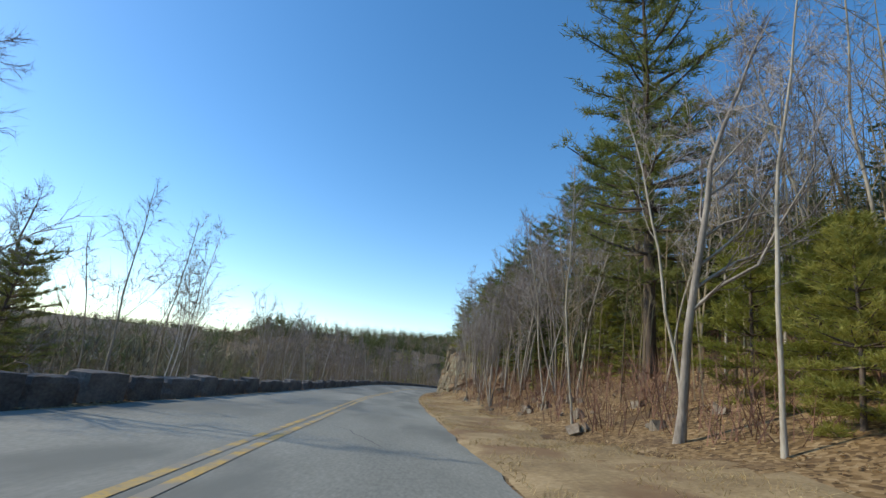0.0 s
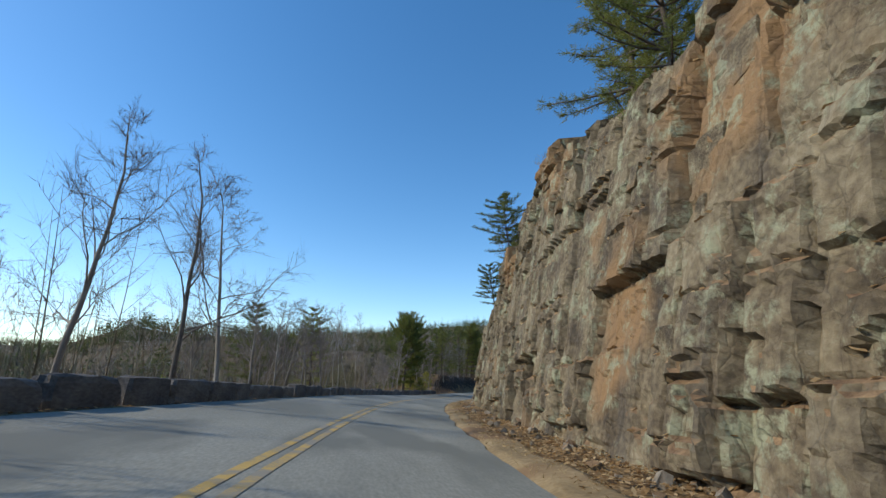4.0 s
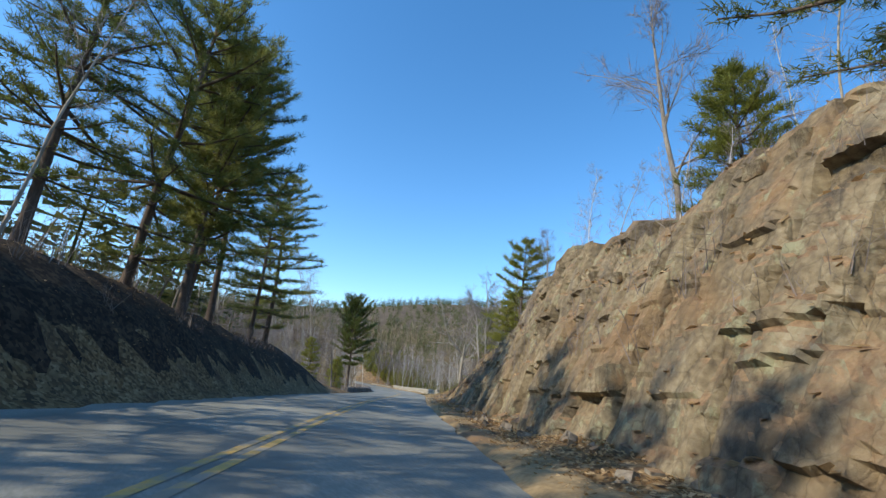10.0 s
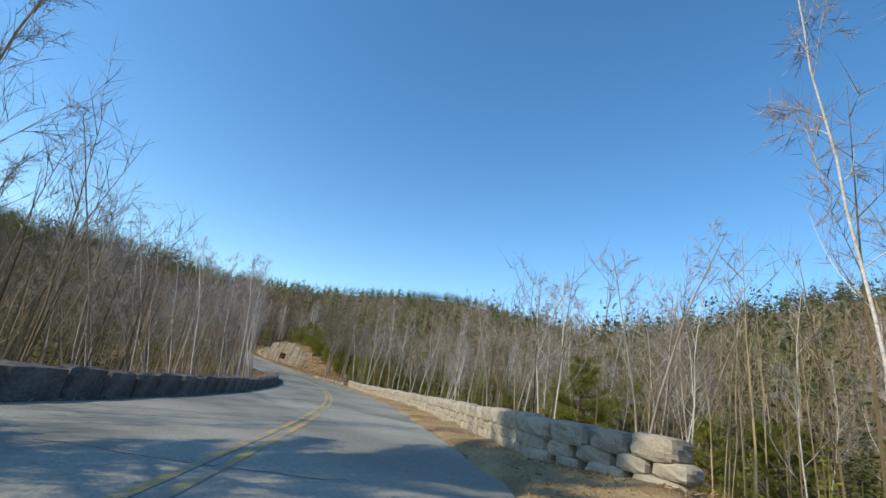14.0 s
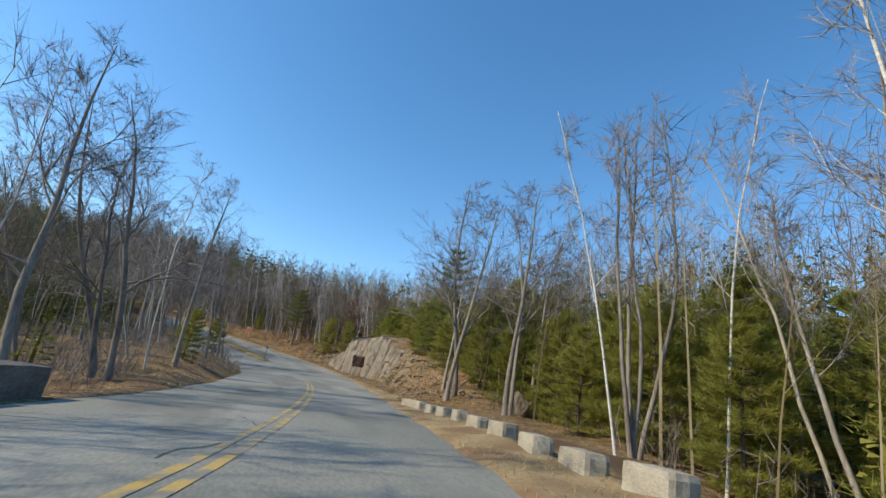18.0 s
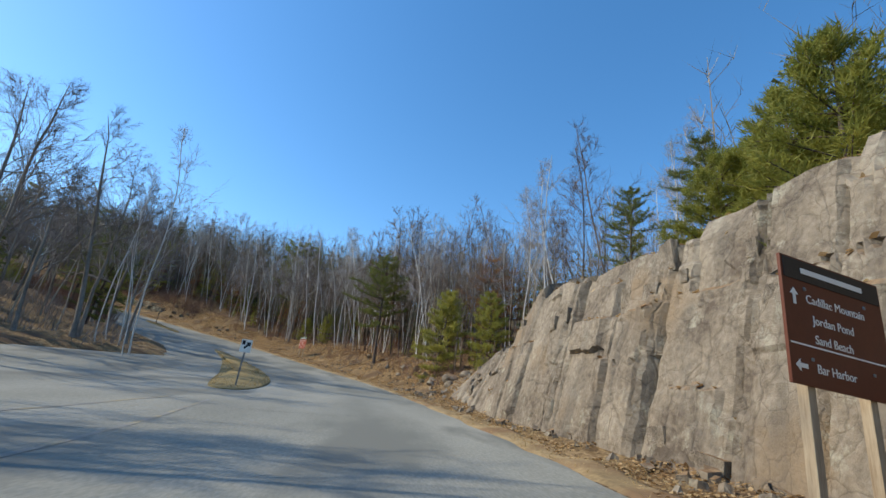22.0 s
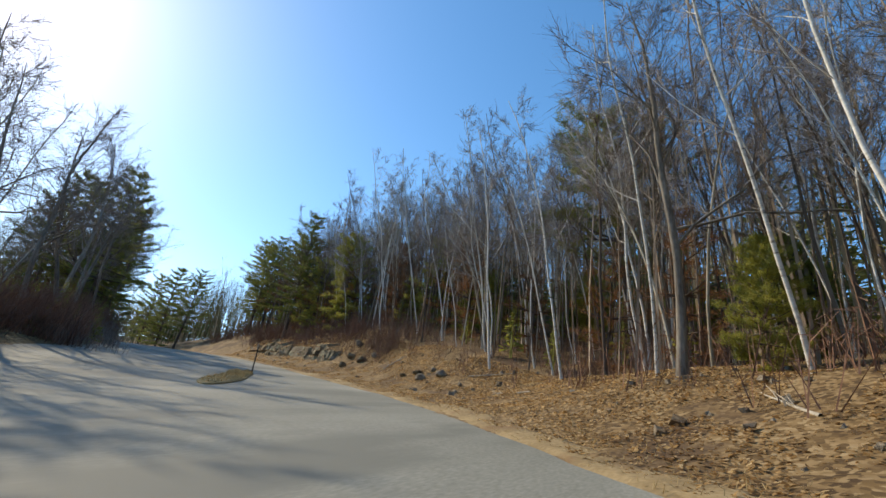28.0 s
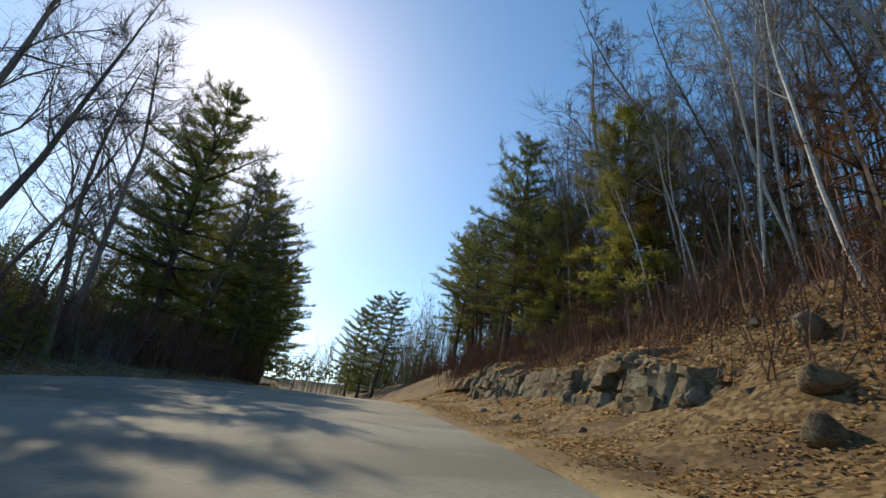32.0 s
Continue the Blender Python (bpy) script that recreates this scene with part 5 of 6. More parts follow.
rows(YOUNG, [(146, -8.4, 3.5), (150, -8, 3), (225, -8, 3), (229, -8.5, 3.5), (157, -9, 4), (214, -8, 3), (322, -8.5, 2.5), (340, -10, 3)])
rows(POLES, [(283, -8.5, 13), (287, -9, 12), (294, -9, 12), (301, -9, 11), (277, -9, 11), (291, -10.5, 13)], lean=12)
rows(BIRCHES, [(290, -8, 12), (298, -8.4, 11), (280, -7.8, 10), (273, -8.6, 10)], lean=12)
rows(OAKS, [(350, -18.5, 14), (354, -20, 14), (348.5, -17, 13), (366, -17.5, 13), (370, -16.5, 13), (376, -14, 14), (372, -19, 14), (362, -19, 13)], lean=7, spread=2)
# left, the junction and the bend
rows(OAKS[:1], [(347.5, -12.75, 12.5)], spread=0, label="broad leafless tree on the earth bank at the junction")
rows(BIRCHES, [(375.7, -11, 14), (374, -11, 9), (378, -12, 12), (376.5, -13, 11), (380, -13, 11)], lean=8)
rows(OAKS, [(377, -14, 11), (381, -12, 10), (384, -13.5, 11), (388, -12.5, 10), (373.5, -16, 10)], lean=7)
rows(PINES, [(391, -15, 8), (397, -14, 9), (402, -13.8, 8), (445, -9.0, 13.5), (450, -8.6, 12), (456, -7.6, 14), (468, -7.6, 13), (412, -14.4, 11), (406, -14.2, 8.5), (462, -7.8, 14)])
rows(PINES, [(470, -6.4, 13), (476, -6.8, 14), (484, -7, 14), (492, -6.6, 14), (500, -7, 14), (478, 5.8, 13), (486, 5.8, 14), (495, 6.2, 14)])
rows(OAKS, [(437.7, -9, 9.5), (428, -12, 13), (431, -10.6, 12), (434.5, -10, 12), (425, -12.6, 13), (420, -13.2, 13), (433, -10.8, 13), (446, -7.6, 12), (453, -7.2, 12), (459, -7, 12), (404, -14.5, 11), (415, -14, 12), (396, -14.5, 10), (450, -8.6, 11)], lean=7)


def scatter(protos, n, s0, s1, l0, l1, seed, low=0.8, high=1.15, lean=0.0, clear=1.5, spread=3.0):
    """n trees at random over a stretch of the plan, none nearer to another than clear."""
    rng = random.Random(seed)
    tries = made = 0
    while made < n and tries < n * 30:
        tries += 1
        s, l = rng.uniform(s0, s1), l0 + (l1 - l0) * rng.random() ** 1.2
        x, y, z = spot(s, l)
        if any((x - a) ** 2 + (y - b) ** 2 < clear ** 2 for a, b in PLANTED):
            continue
        made += 1
        plant(rng.choice(protos), s, l, rng.uniform(low, high), rng.uniform(0, 360), lean + rng.gauss(0, spread), rng.gauss(0, spread))


scatter(POLES * 2 + CLUMPS + OAKS[:1], 55, -14, 58, 6.6, 16, 1, 0.6, 1.05)
scatter(POLES + BIRCHES + OAKS, 36, 62, 126, 7, 14, 3, 0.4, 0.7)
scatter(POLES + BIRCHES + OAKS, 40, 126, 222, 7, 14, 21, 0.4, 0.75)
scatter(POLES + BIRCHES, 76, 236, 322, 6.5, 17, 5, 0.55, 0.85, 0, 1.5, 1.5)
scatter(YOUNG, 46, 250, 334, 9, 18, 6, 0.6, 1.3)
scatter(YOUNG, 20, 322, 356, 8.5, 14, 7, 0.6, 1.2)
scatter(BIRCHES + DARKPOLES * 3, 110, 374, 456, 8.2, 18, 8, 0.8, 1.3, -6, 1.1)
scatter(BIRCHES * 2 + POLES + DARKPOLES, 95, 378, 446, 8.3, 14, 52, 0.65, 1.1, -7, 0.7)
scatter(YOUNG + BEECHES * 4, 30, 376, 456, 9.5, 18, 48, 0.8, 1.4)
scatter(BIRCHES + DARKPOLES, 22, 360, 378, 9, 18, 28, 0.7, 1.0, -4, 1.3)
scatter(PINES[:2], 2, 430, 455, 10, 15, 9, 0.9, 1.15)
scatter(YOUNG, 14, 380, 450, 9, 16, 19, 0.5, 1.0)
scatter(OAKS + CLUMPS * 2 + POLES * 2, 66, -14, 145, -8.0, -18, 10, 0.5, 0.85)
scatter(POLES * 2 + OAKS, 30, 150, 224, -8.6, -18, 12, 0.55, 0.85)
scatter(BIRCHES + POLES * 2 + OAKS[:1], 60, 226, 318, -7.6, -18, 13, 0.6, 0.95, 12)
scatter(OAKS + POLES + BIRCHES, 26, 314, 346, -12.5, -24, 22, 0.5, 0.8, 12)
scatter(OAKS + POLES, 34, 374, 470, -14.5, -24, 14, 0.75, 1.05)


scatter(YOUNG, 22, 2, 60, 8.5, 18, 31, 0.5, 0.9)
scatter(POLES + CLUMPS + OAKS, 30, 30, 60, 6.6, 16, 32, 0.5, 0.95)
scatter(POLES + OAKS, 16, 440, 520, -7.5, -16, 33, 0.9, 1.2)
scatter(PINES, 6, 446, 480, 6.5, 16, 34, 0.8, 1.1)
scatter(PINES, 5, 450, 480, -6.5, -16, 35, 0.8, 1.1)


scatter(PINES[:2] + YOUNG, 12, 42, 64, 8.5, 15, 36, 0.7, 0.95)
scatter(OAKS, 18, 52, 138, -7.4, -11, 37, 0.45, 0.72)


# ---- woods behind, brush, leaves, grass ----
def small_bare(seed, h, twigs, thick):
    rng = np.random.RandomState(seed)
    w = Wood()
    pts = wander(rng, np.array([0, 0, -0.4]), np.array([0, 0, 1.0]), h + 0.4, 3, 0.05, 0.1)
    w.tube(pts, thick * np.array([1.1, 0.85, 0.5, 0.15]), 3)
    limb = []
    for i in range(7):
        p, _ = along(pts, 0.4 + 0.55 * (i + rng.rand()) / 7)
        b = rng.rand() * 6.28
        e = p + np.array([math.cos(b) * 0.7, math.sin(b) * 0.7, 0.9]) * h * 0.18 * rng.uniform(0.6, 1.2)
        w.spike(p, e, thick * 0.36)
        limb.append((p, e))
    k = rng.randint(0, 7, twigs)
    p = np.array([limb[i][0] for i in k])
    e = np.array([limb[i][1] for i in k])
    p = p + (e - p) * rng.uniform(0.2, 1.0, (twigs, 1))
    d = rng.normal(0, 0.55, (twigs, 3)) + (0, 0, 0.75)
    w.slivers(p, p + d * h * 0.085 * rng.uniform(0.5, 1.3, (twigs, 1)), np.full(twigs, thick * 0.22), rng)
    return w.arrays()


def small_pine(seed, h, n, wide=0.17):
    rng = np.random.RandomState(seed)
    w = Wood()
    w.spike(np.array([0, 0, -0.4]), np.array([0, 0, h]), 0.11)
    f = 0.12 + 0.88 * rng.rand(n) ** 1.1
    t = rng.rand(n) * 6.28
    reach = h * 0.26 * (1.08 - f) * rng.uniform(0.4, 1.15, n)
    p = np.c_[np.cos(t) * reach * 0.25, np.sin(t) * reach * 0.25, h * f]
    q = np.c_[np.cos(t) * reach, np.sin(t) * reach, h * f + reach * rng.uniform(-0.25, 0.25, n)]
    w.slivers(q, p, wide * (0.45 + 0.55 * (1 - f)), rng)
    return w.arrays()


def gather(name, protos, x, y, z, size, mat, label, category, seed):
    """Many small plants joined into one mesh, each turned and scaled."""
    rng = np.random.RandomState(seed)
    V, F, k = [], [], 0
    for a, b, c, m in zip(x, y, z, size):
        v, f = protos[rng.randint(len(protos))]
        t = rng.rand() * 6.28
        co, si = math.cos(t) * m, math.sin(t) * m
        V.append(np.c_[v[:, 0] * co - v[:, 1] * si + a, v[:, 0] * si + v[:, 1] * co + b, v[:, 2] * m + c])
        F.append(f + k)
        k += len(v)
    ob = new(name, mesh(name, np.concatenate(V), np.concatenate(F), mat))
    return tagged(ob, label, category, kind="stuff")


def strewn(n, s0, s1, l0, l1, seed, power=1.0):
    rng = np.random.RandomState(seed)
    s, l = rng.uniform(s0, s1, n), l0 + (l1 - l0) * rng.rand(n) ** power
    return s, l, spot(s, l)


MID = [small_bare(i, 10, 56, 0.06) for i in range(8)]
NEARWOOD = [small_bare(80 + i, 10, 80, 0.045) for i in range(8)]
s, l, p = strewn(560, 374, 456, 8.6, 17, 281)
gather("saplings", NEARWOOD, p[:, 0], p[:, 1], p[:, 2], np.random.RandomState(9).uniform(0.5, 1.2, 560), BROWNWOOD, "thicket of thin leafless saplings", "woods", 77)
s, l, p = strewn(260, 2, 62, 7.5, 16, 282)
gather("saplings", NEARWOOD, p[:, 0], p[:, 1], p[:, 2], np.random.RandomState(9).uniform(0.35, 0.9, 260), FARWOOD, "thicket of thin leafless saplings", "woods", 78)
s, l, p = strewn(300, 228, 322, 6.5, 17, 283)
gather("saplings", NEARWOOD, p[:, 0], p[:, 1], p[:, 2], np.random.RandomState(9).uniform(0.4, 0.95, 300), FARWOOD, "thicket of thin leafless saplings", "woods", 79)
s, l, p = strewn(330, -10, 150, -8.5, -18, 284)
gather("saplings", NEARWOOD, p[:, 0], p[:, 1], p[:, 2], np.random.RandomState(9).uniform(0.35, 0.8, 330), FARWOOD, "thicket of thin leafless saplings", "woods", 80)
s, l, p = strewn(260, 226, 314, -8.5, -18, 285)
gather("saplings", NEARWOOD, p[:, 0], p[:, 1], p[:, 2], np.random.RandomState(9).uniform(0.4, 0.9, 260), FARWOOD, "thicket of thin leafless saplings", "woods", 81)
s, l, p = strewn(320, 455, 556, -7.5, -24, 286)
gather("saplings", NEARWOOD, p[:, 0], p[:, 1], p[:, 2], np.random.RandomState(9).uniform(0.6, 1.2, 320), BROWNWOOD, "thicket of thin leafless saplings", "woods", 82)
MIDPINE = [small_pine(20 + i, 9, 200, 0.15) for i in range(4)]
LOWPINE = [small_pine(30 + i, 3, 130, 0.075) for i in range(4)]
for k, (s0, s1, l0, l1, n, low, high) in enumerate(((-25, 62, 13, 46, 760, 0.6, 1.15), (60, 225, 12, 40, 520, 0.45, 0.85), (225, 330, 16, 46, 620, 0.7, 1.1), (330, 380, 12, 46, 330, 0.7, 1.1), (380, 550, 11, 46, 1400, 0.9, 1.4), (-30, 150, -16, -46, 900, 0.55, 0.95), (150, 226, -16, -46, 300, 0.6, 0.95), (226, 345, -16, -46, 700, 0.6, 0.95), (340, 550, -22, -48, 640, 0.7, 1.1))):
    s, l, p = strewn(n, s0, s1, l0, l1, 200 + k, 0.8)
    size = np.random.RandomState(k).uniform(low, high, n)
    gather("woods", MID, p[:, 0], p[:, 1], p[:, 2], size, FARWOOD, "dense leafless grey woods behind the roadside trees", "woods", k)
    m = n // (3 if k == 8 else 5 if k == 0 else 26 if k == 4 else 9)
    s, l, p = strewn(m, s0, s1, l0 * (1.35 if s0 >= 380 else 1.0), l1, 300 + k, 0.8)
    gather("evergreens", MIDPINE, p[:, 0], p[:, 1], p[:, 2], np.random.RandomState(k).uniform(low, high, m) * 1.05, FARGREEN, "dark evergreens among the bare woods", "woods", k)
s, l, p = strewn(110, 8, 64, 9, 24, 444)
gather("evergreens", MIDPINE, p[:, 0], p[:, 1], p[:, 2], np.random.RandomState(4).uniform(0.45, 0.95, 110), FARGREEN, "dark evergreens among the bare woods", "woods", 44)
for k, (s0, s1, l0, l1, n) in enumerate(((-10, 60, 8, 30, 130), (228, 330, 8, 34, 260), (318, 360, 9, 22, 60), (-10, 145, -9, -30, 120), (226, 345, -8.5, -28, 45), (372, 460, 9, 26, 170), (424, 480, -8.2, -18, 150))):
    s, l, p = strewn(n, s0, s1, l0, l1, 400 + k)
    gather("undergrowth", LOWPINE, p[:, 0], p[:, 1], p[:, 2], np.random.RandomState(k).uniform(0.4, 1.0, n), SHRUBNEEDLE, "low green evergreen undergrowth among the trees", "undergrowth", k)

for k, (s0, s1, l0, l1, n, low, high) in enumerate(((262, 336, 10, 30, 130, 0.45, 0.85), (460, 556, -8, -24, 90, 0.7, 1.15), (166, 214, -13, -26, 60, 0.75, 1.1), (236, 330, 11, 36, 220, 0.3, 0.62))):
    s, l, p = strewn(n, s0, s1, l0, l1, 460 + k)
    gather("evergreens", MIDPINE, p[:, 0], p[:, 1], p[:, 2], np.random.RandomState(60 + k).uniform(low, high, n), FARGREEN, "dark evergreens among the bare woods", "woods", 60 + k)
s, l, p = strewn(60, 396, 470, 15, 24, 445)
gather("evergreens", MIDPINE, p[:, 0], p[:, 1], p[:, 2], np.random.RandomState(5).uniform(0.4, 0.85, 60), FARGREEN, "dark evergreens among the bare woods", "woods", 45)


def brush_plant(seed):
    rng = np.random.RandomState(seed)
    w = Wood()
    n = 7
    p = np.c_[rng.normal(0, 0.15, (n, 2)), np.full(n, -0.05)]
    q = p + np.c_[rng.normal(0, 0.3, (n, 2)), rng.uniform(0.5, 1.5, n)]
    w.slivers(p, q, np.full(n, 0.011), rng)
    m = 16
    i = rng.randint(0, n, m)
    a = p[i] + (q[i] - p[i]) * rng.uniform(0.3, 0.9, (m, 1))
    w.slivers(a, a + np.c_[rng.normal(0, 0.2, (m, 2)), rng.uniform(0.05, 0.4, m)], np.full(m, 0.007), rng)
    return w.arrays()


def far_woods():
    """Woods on the hills round about, thinning with distance."""
    rng = np.random.RandomState(77)
    far = [small_far(i) for i in range(8)]
    x, y = rng.uniform(-520, 560, 60000), rng.uniform(20, 900, 60000)
    z, s, l = ground_height(x, y)
    keep = (np.abs(l) > 42) & (rng.rand(60000) < np.clip(75 / (np.abs(l) + 20), 0.16, 1))
    x, y, z = x[keep][:14000], y[keep][:14000], z[keep][:14000]
    green = fbm(x / 45, y / 45, 2) + rng.normal(0, 0.09, len(x)) + np.clip((z - 15) / 60, 0, 0.3) > 0.6
    size = rng.uniform(0.75, 1.2, len(x))
    gather("far_woods", far, x[~green], y[~green], z[~green], size[~green], FARWOOD, "bare grey-brown hardwoods on the hillsides", "woods", 1)
    gather("far_evergreens", [small_pine(60 + i, 12, 42, 0.6) for i in range(5)], x[green], y[green], z[green], size[green], FARGREEN, "dark evergreens on the hillsides", "woods", 2)


def small_far(seed):
    rng = np.random.RandomState(seed)
    w = Wood()
    w.spike(np.array([0, 0, -0.5]), np.array([rng.normal(0, 0.5), rng.normal(0, 0.5), 10]), 0.13)
    n = 15
    f = rng.uniform(0.3, 0.85, n)
    p = np.c_[rng.normal(0, 0.25, (n, 2)), f * 10]
    w.slivers(p, p + np.c_[rng.normal(0, 0.9, (n, 2)), rng.uniform(1.2, 3.0, n)], rng.uniform(0.05, 0.16, n), rng)
    return w.arrays()


far_woods()
BRUSH = [brush_plant(i) for i in range(6)]
for k, (s0, s1, l0, l1, n) in enumerate(((-12, 60, 5.6, 18, 1300), (126, 222, 5.4, 12, 500), (62, 126, 6, 12, 260), (224, 330, 5.6, 22, 800), (322, 372, 6.4, 22, 500), (370, 452, 6.2, 20, 1500), (424, 452, 5.5, 9, 350), (-20, 150, -6.4, -18, 900), (150, 225, -7.5, -14, 350), (226, 346, -7.2, -20, 700), (374, 470, -12, -24, 600), (424, 475, -7.5, -13, 500))):
    s, l, p = strewn(n, s0, s1, l0, l1, 500 + k)
    gather("brush", BRUSH, p[:, 0], p[:, 1], p[:, 2], np.random.RandomState(k).uniform(0.5, 1.5, n), REDTWIG if k in (0, 5, 6) else TWIG, "thin bare brush and saplings on the woodland floor", "brush", k)
pts = LEDGES[1][0]
rng = np.random.RandomState(88)
ii, jj = rng.randint(20, pts.shape[0] - 40, 420), rng.randint(int(pts.shape[1] * 0.3), pts.shape[1] - 8, 420)
gather("brush", BRUSH, pts[ii, jj, 0], pts[ii, jj, 1], pts[ii, jj, 2] - 0.05, rng.uniform(0.3, 0.9, 420), TWIG, "thin bare brush rooted on the rock slope", "brush", 88)
for k, (s0, s1, l0, l1, n, low, high) in enumerate(((424, 442, -9.2, -12.5, 420, 1.2, 2.2), (441, 472, -6.8, -10, 520, 1.2, 2.2), (405, 425, -11.6, -14.5, 320, 1.2, 2.2), (424, 470, 6.6, 10, 320, 1.0, 1.9))):
    s, l, p = strewn(n, s0, s1, l0, l1, 520 + k)
    gather("brush", BRUSH, p[:, 0], p[:, 1], p[:, 2], np.random.RandomState(70 + k).uniform(low, high, n), REDTWIG, "dense reddish-brown bare brush along the wood's edge", "brush", 70 + k)


def leaves(name, parts, seed, mat, label):
    """Fallen leaves: small bent quads strewn over stretches (s0, s1, d0, d1, number, side)."""
    rng = np.random.RandomState(seed)
    V = []
    for s0, s1, d0, d1, n, side in parts:
        s = rng.uniform(s0, s1, n)
        d = d0 + (d1 - d0) * rng.rand(n) ** 0.9
        l = edge(s) + d if side > 0 else -(ledge(s) + d)
        keep = fbm(s * 0.5, l * 0.7, 2) > 0.27
        s, l = s[keep], l[keep]
        c = spot(s, l, 0.045)
        n = len(s)
        t = rng.rand(n) * 6.28
        size = rng.uniform(0.024, 0.054, n)
        a = np.c_[np.cos(t), np.sin(t), rng.normal(0, 0.3, n)] * size[:, None]
        b = np.c_[-np.sin(t), np.cos(t), rng.normal(0, 0.3, n)] * size[:, None] * 0.65
        V.append(np.stack([c - a, c + b, c + a, c - b], 1))
    for pts, k in LEDGES:
        m = 9000 if k == 2 else 6000
        a, b = pts[1:, :-1] - pts[:-1, :-1], pts[:-1, 1:] - pts[:-1, :-1]
        nz = np.cross(a, b)
        nz = np.abs(nz[..., 2]) / (np.linalg.norm(nz, axis=2) + 1e-9)
        ii, jj = np.nonzero(nz > 0.62)
        q = rng.randint(0, len(ii), m)
        c = pts[ii[q], jj[q]] + (a[ii[q], jj[q]] * rng.rand(m, 1) + b[ii[q], jj[q]] * rng.rand(m, 1)) + (0, 0, 0.025)
        t, size = rng.rand(m) * 6.28, rng.uniform(0.04, 0.09, (m, 1))
        e, g = np.c_[np.cos(t), np.sin(t), rng.normal(0, 0.35, m)] * size, np.c_[-np.sin(t), np.cos(t), rng.normal(0, 0.35, m)] * size * 0.65
        V.append(np.stack([c - e, c + g, c + e, c - g], 1))
    v = np.concatenate(V).reshape(-1, 3)
    ob = new(name, mesh(name, v, np.arange(len(v)).reshape(-1, 4), mat))
    tagged(ob, label, "fallen leaves", kind="stuff")


leaves("leaf_litter", [(48, 128, 0.3, 2.0, 20000, 1), (126, 228, 0.25, 2.2, 32000, 1), (126, 222, 4, 9, 4000, 1), (0, 58, 3.4, 9, 5000, 1), (222, 244, 0.4, 8, 16000, 1), (316, 345, 0.6, 4, 11000, 1), (338, 372, 0.4, 2.5, 13000, 1), (370, 450, 0.25, 6, 95000, 1), (370, 450, 4, 9, 5000, 1), (150, 225, 0.2, 3.5, 4000, -1), (-20, 150, 0.1, 0.6, 2500, -1), (226, 348, 0.1, 2.5, 3500, -1), (380, 450, 0.2, 4, 3000, -1)], 61, LEAF, "brown fallen oak leaves strewn along the road's edge")


def grass(parts, seed):
    rng = np.random.RandomState(seed)
    w = Wood()
    for s0, s1, d0, d1, n, side in parts:
        s, d = rng.uniform(s0, s1, n), rng.uniform(d0, d1, n)
        l = edge(s) + d if side > 0 else -(ledge(s) + d)
        keep = fbm(s * 0.8, l * 0.8, 4) > 0.4
        p = spot(s[keep], l[keep], 0.03)
        n = len(p)
        w.slivers(p, p + np.c_[rng.normal(0, 0.07, (n, 2)), rng.uniform(0.03, 0.11, n)], np.full(n, 0.0055), rng)
    ob = new("dry_grass", w.mesh("dry_grass", GRASS, False))
    tagged(ob, "tan dry grass blades on the verge", "grass", kind="stuff")


grass([(-12, 58, 0.1, 3.4, 34000, 1), (58, 130, 0.05, 1.0, 4000, 1), (220, 246, 0.1, 5.0, 9000, 1), (222, 320, 0.1, 1.6, 7000, 1), (320, 372, 0.05, 1.2, 4000, 1), (372, 440, 0.05, 1.4, 5000, 1), (314, 348, 0.1, 2.5, 3500, -1)], 62)


def rubble(parts, seed):
    """Small broken stones lying on the slopes."""
    rng = np.random.RandomState(seed)
    base = []
    for q in range(5):
        v = np.array([(i, j, k) for i in (-1, 1) for j in (-1, 1) for k in (-1, 1)], float) * rng.uniform(0.5, 1.0, (8, 3))
        base.append((v, np.array([(0, 1, 3, 2), (4, 6, 7, 5), (0, 4, 5, 1), (2, 3, 7, 6), (0, 2, 6, 4), (1, 5, 7, 3)])))
    V, F, k = [], [], 0
    for s0, s1, d0, d1, n, low, high in parts:
        s = rng.uniform(s0, s1, n)
        c = spot(s, edge(s) + d0 + (d1 - d0) * rng.rand(n), 0.03)
        for i in range(n):
            v, f = base[rng.randint(5)]
            m = Euler(rng.uniform(0, 6.28, 3)).to_matrix()
            V.append(v @ np.array(m).T * rng.uniform(low, high) * rng.uniform(0.6, 1.2, 3) + c[i])
            F.append(f + k)
            k += 8
    ob = new("rubble", mesh("rubble", np.concatenate(V), np.concatenate(F), PALEROCK))
    tagged(ob, "broken grey stones lying on the leafy slopes", "stones", kind="stuff")


rubble([(58, 130, 0.9, 1.9, 160, 0.03, 0.13), (128, 225, 0.9, 2.2, 300, 0.03, 0.16), (318, 345, 1.0, 4.5, 420, 0.03, 0.12), (345, 374, 0.8, 2.4, 130, 0.03, 0.14), (370, 392, 1.2, 5.5, 350, 0.03, 0.11), (392, 448, 1.5, 6, 160, 0.03, 0.13), (10, 58, 3.4, 7, 90, 0.05, 0.25)], 63)


def boulder(seed, mat, size):
    """A weathered boulder: a rounded, faceted lump about 2 units across."""
    rng = np.random.RandomState(seed)
    bm = bmesh.new()
    bmesh.ops.create_icosphere(bm, subdivisions=3, radius=1.0)
    cuts = [(Vector(unit(rng.normal(0, 1, 3))), rng.uniform(0.55, 0.85)) for _ in range(9)]
    for v in bm.verts:
        for n, d in cuts:
            over = v.co.dot(n) - d
            if over > 0:
                v.co -= n * over * 0.92
        v.co *= 1 + 0.06 * noise.noise(v.co * 3 + Vector((seed, 0, 0)))
    return bm_mesh("boulder", bm, mat)


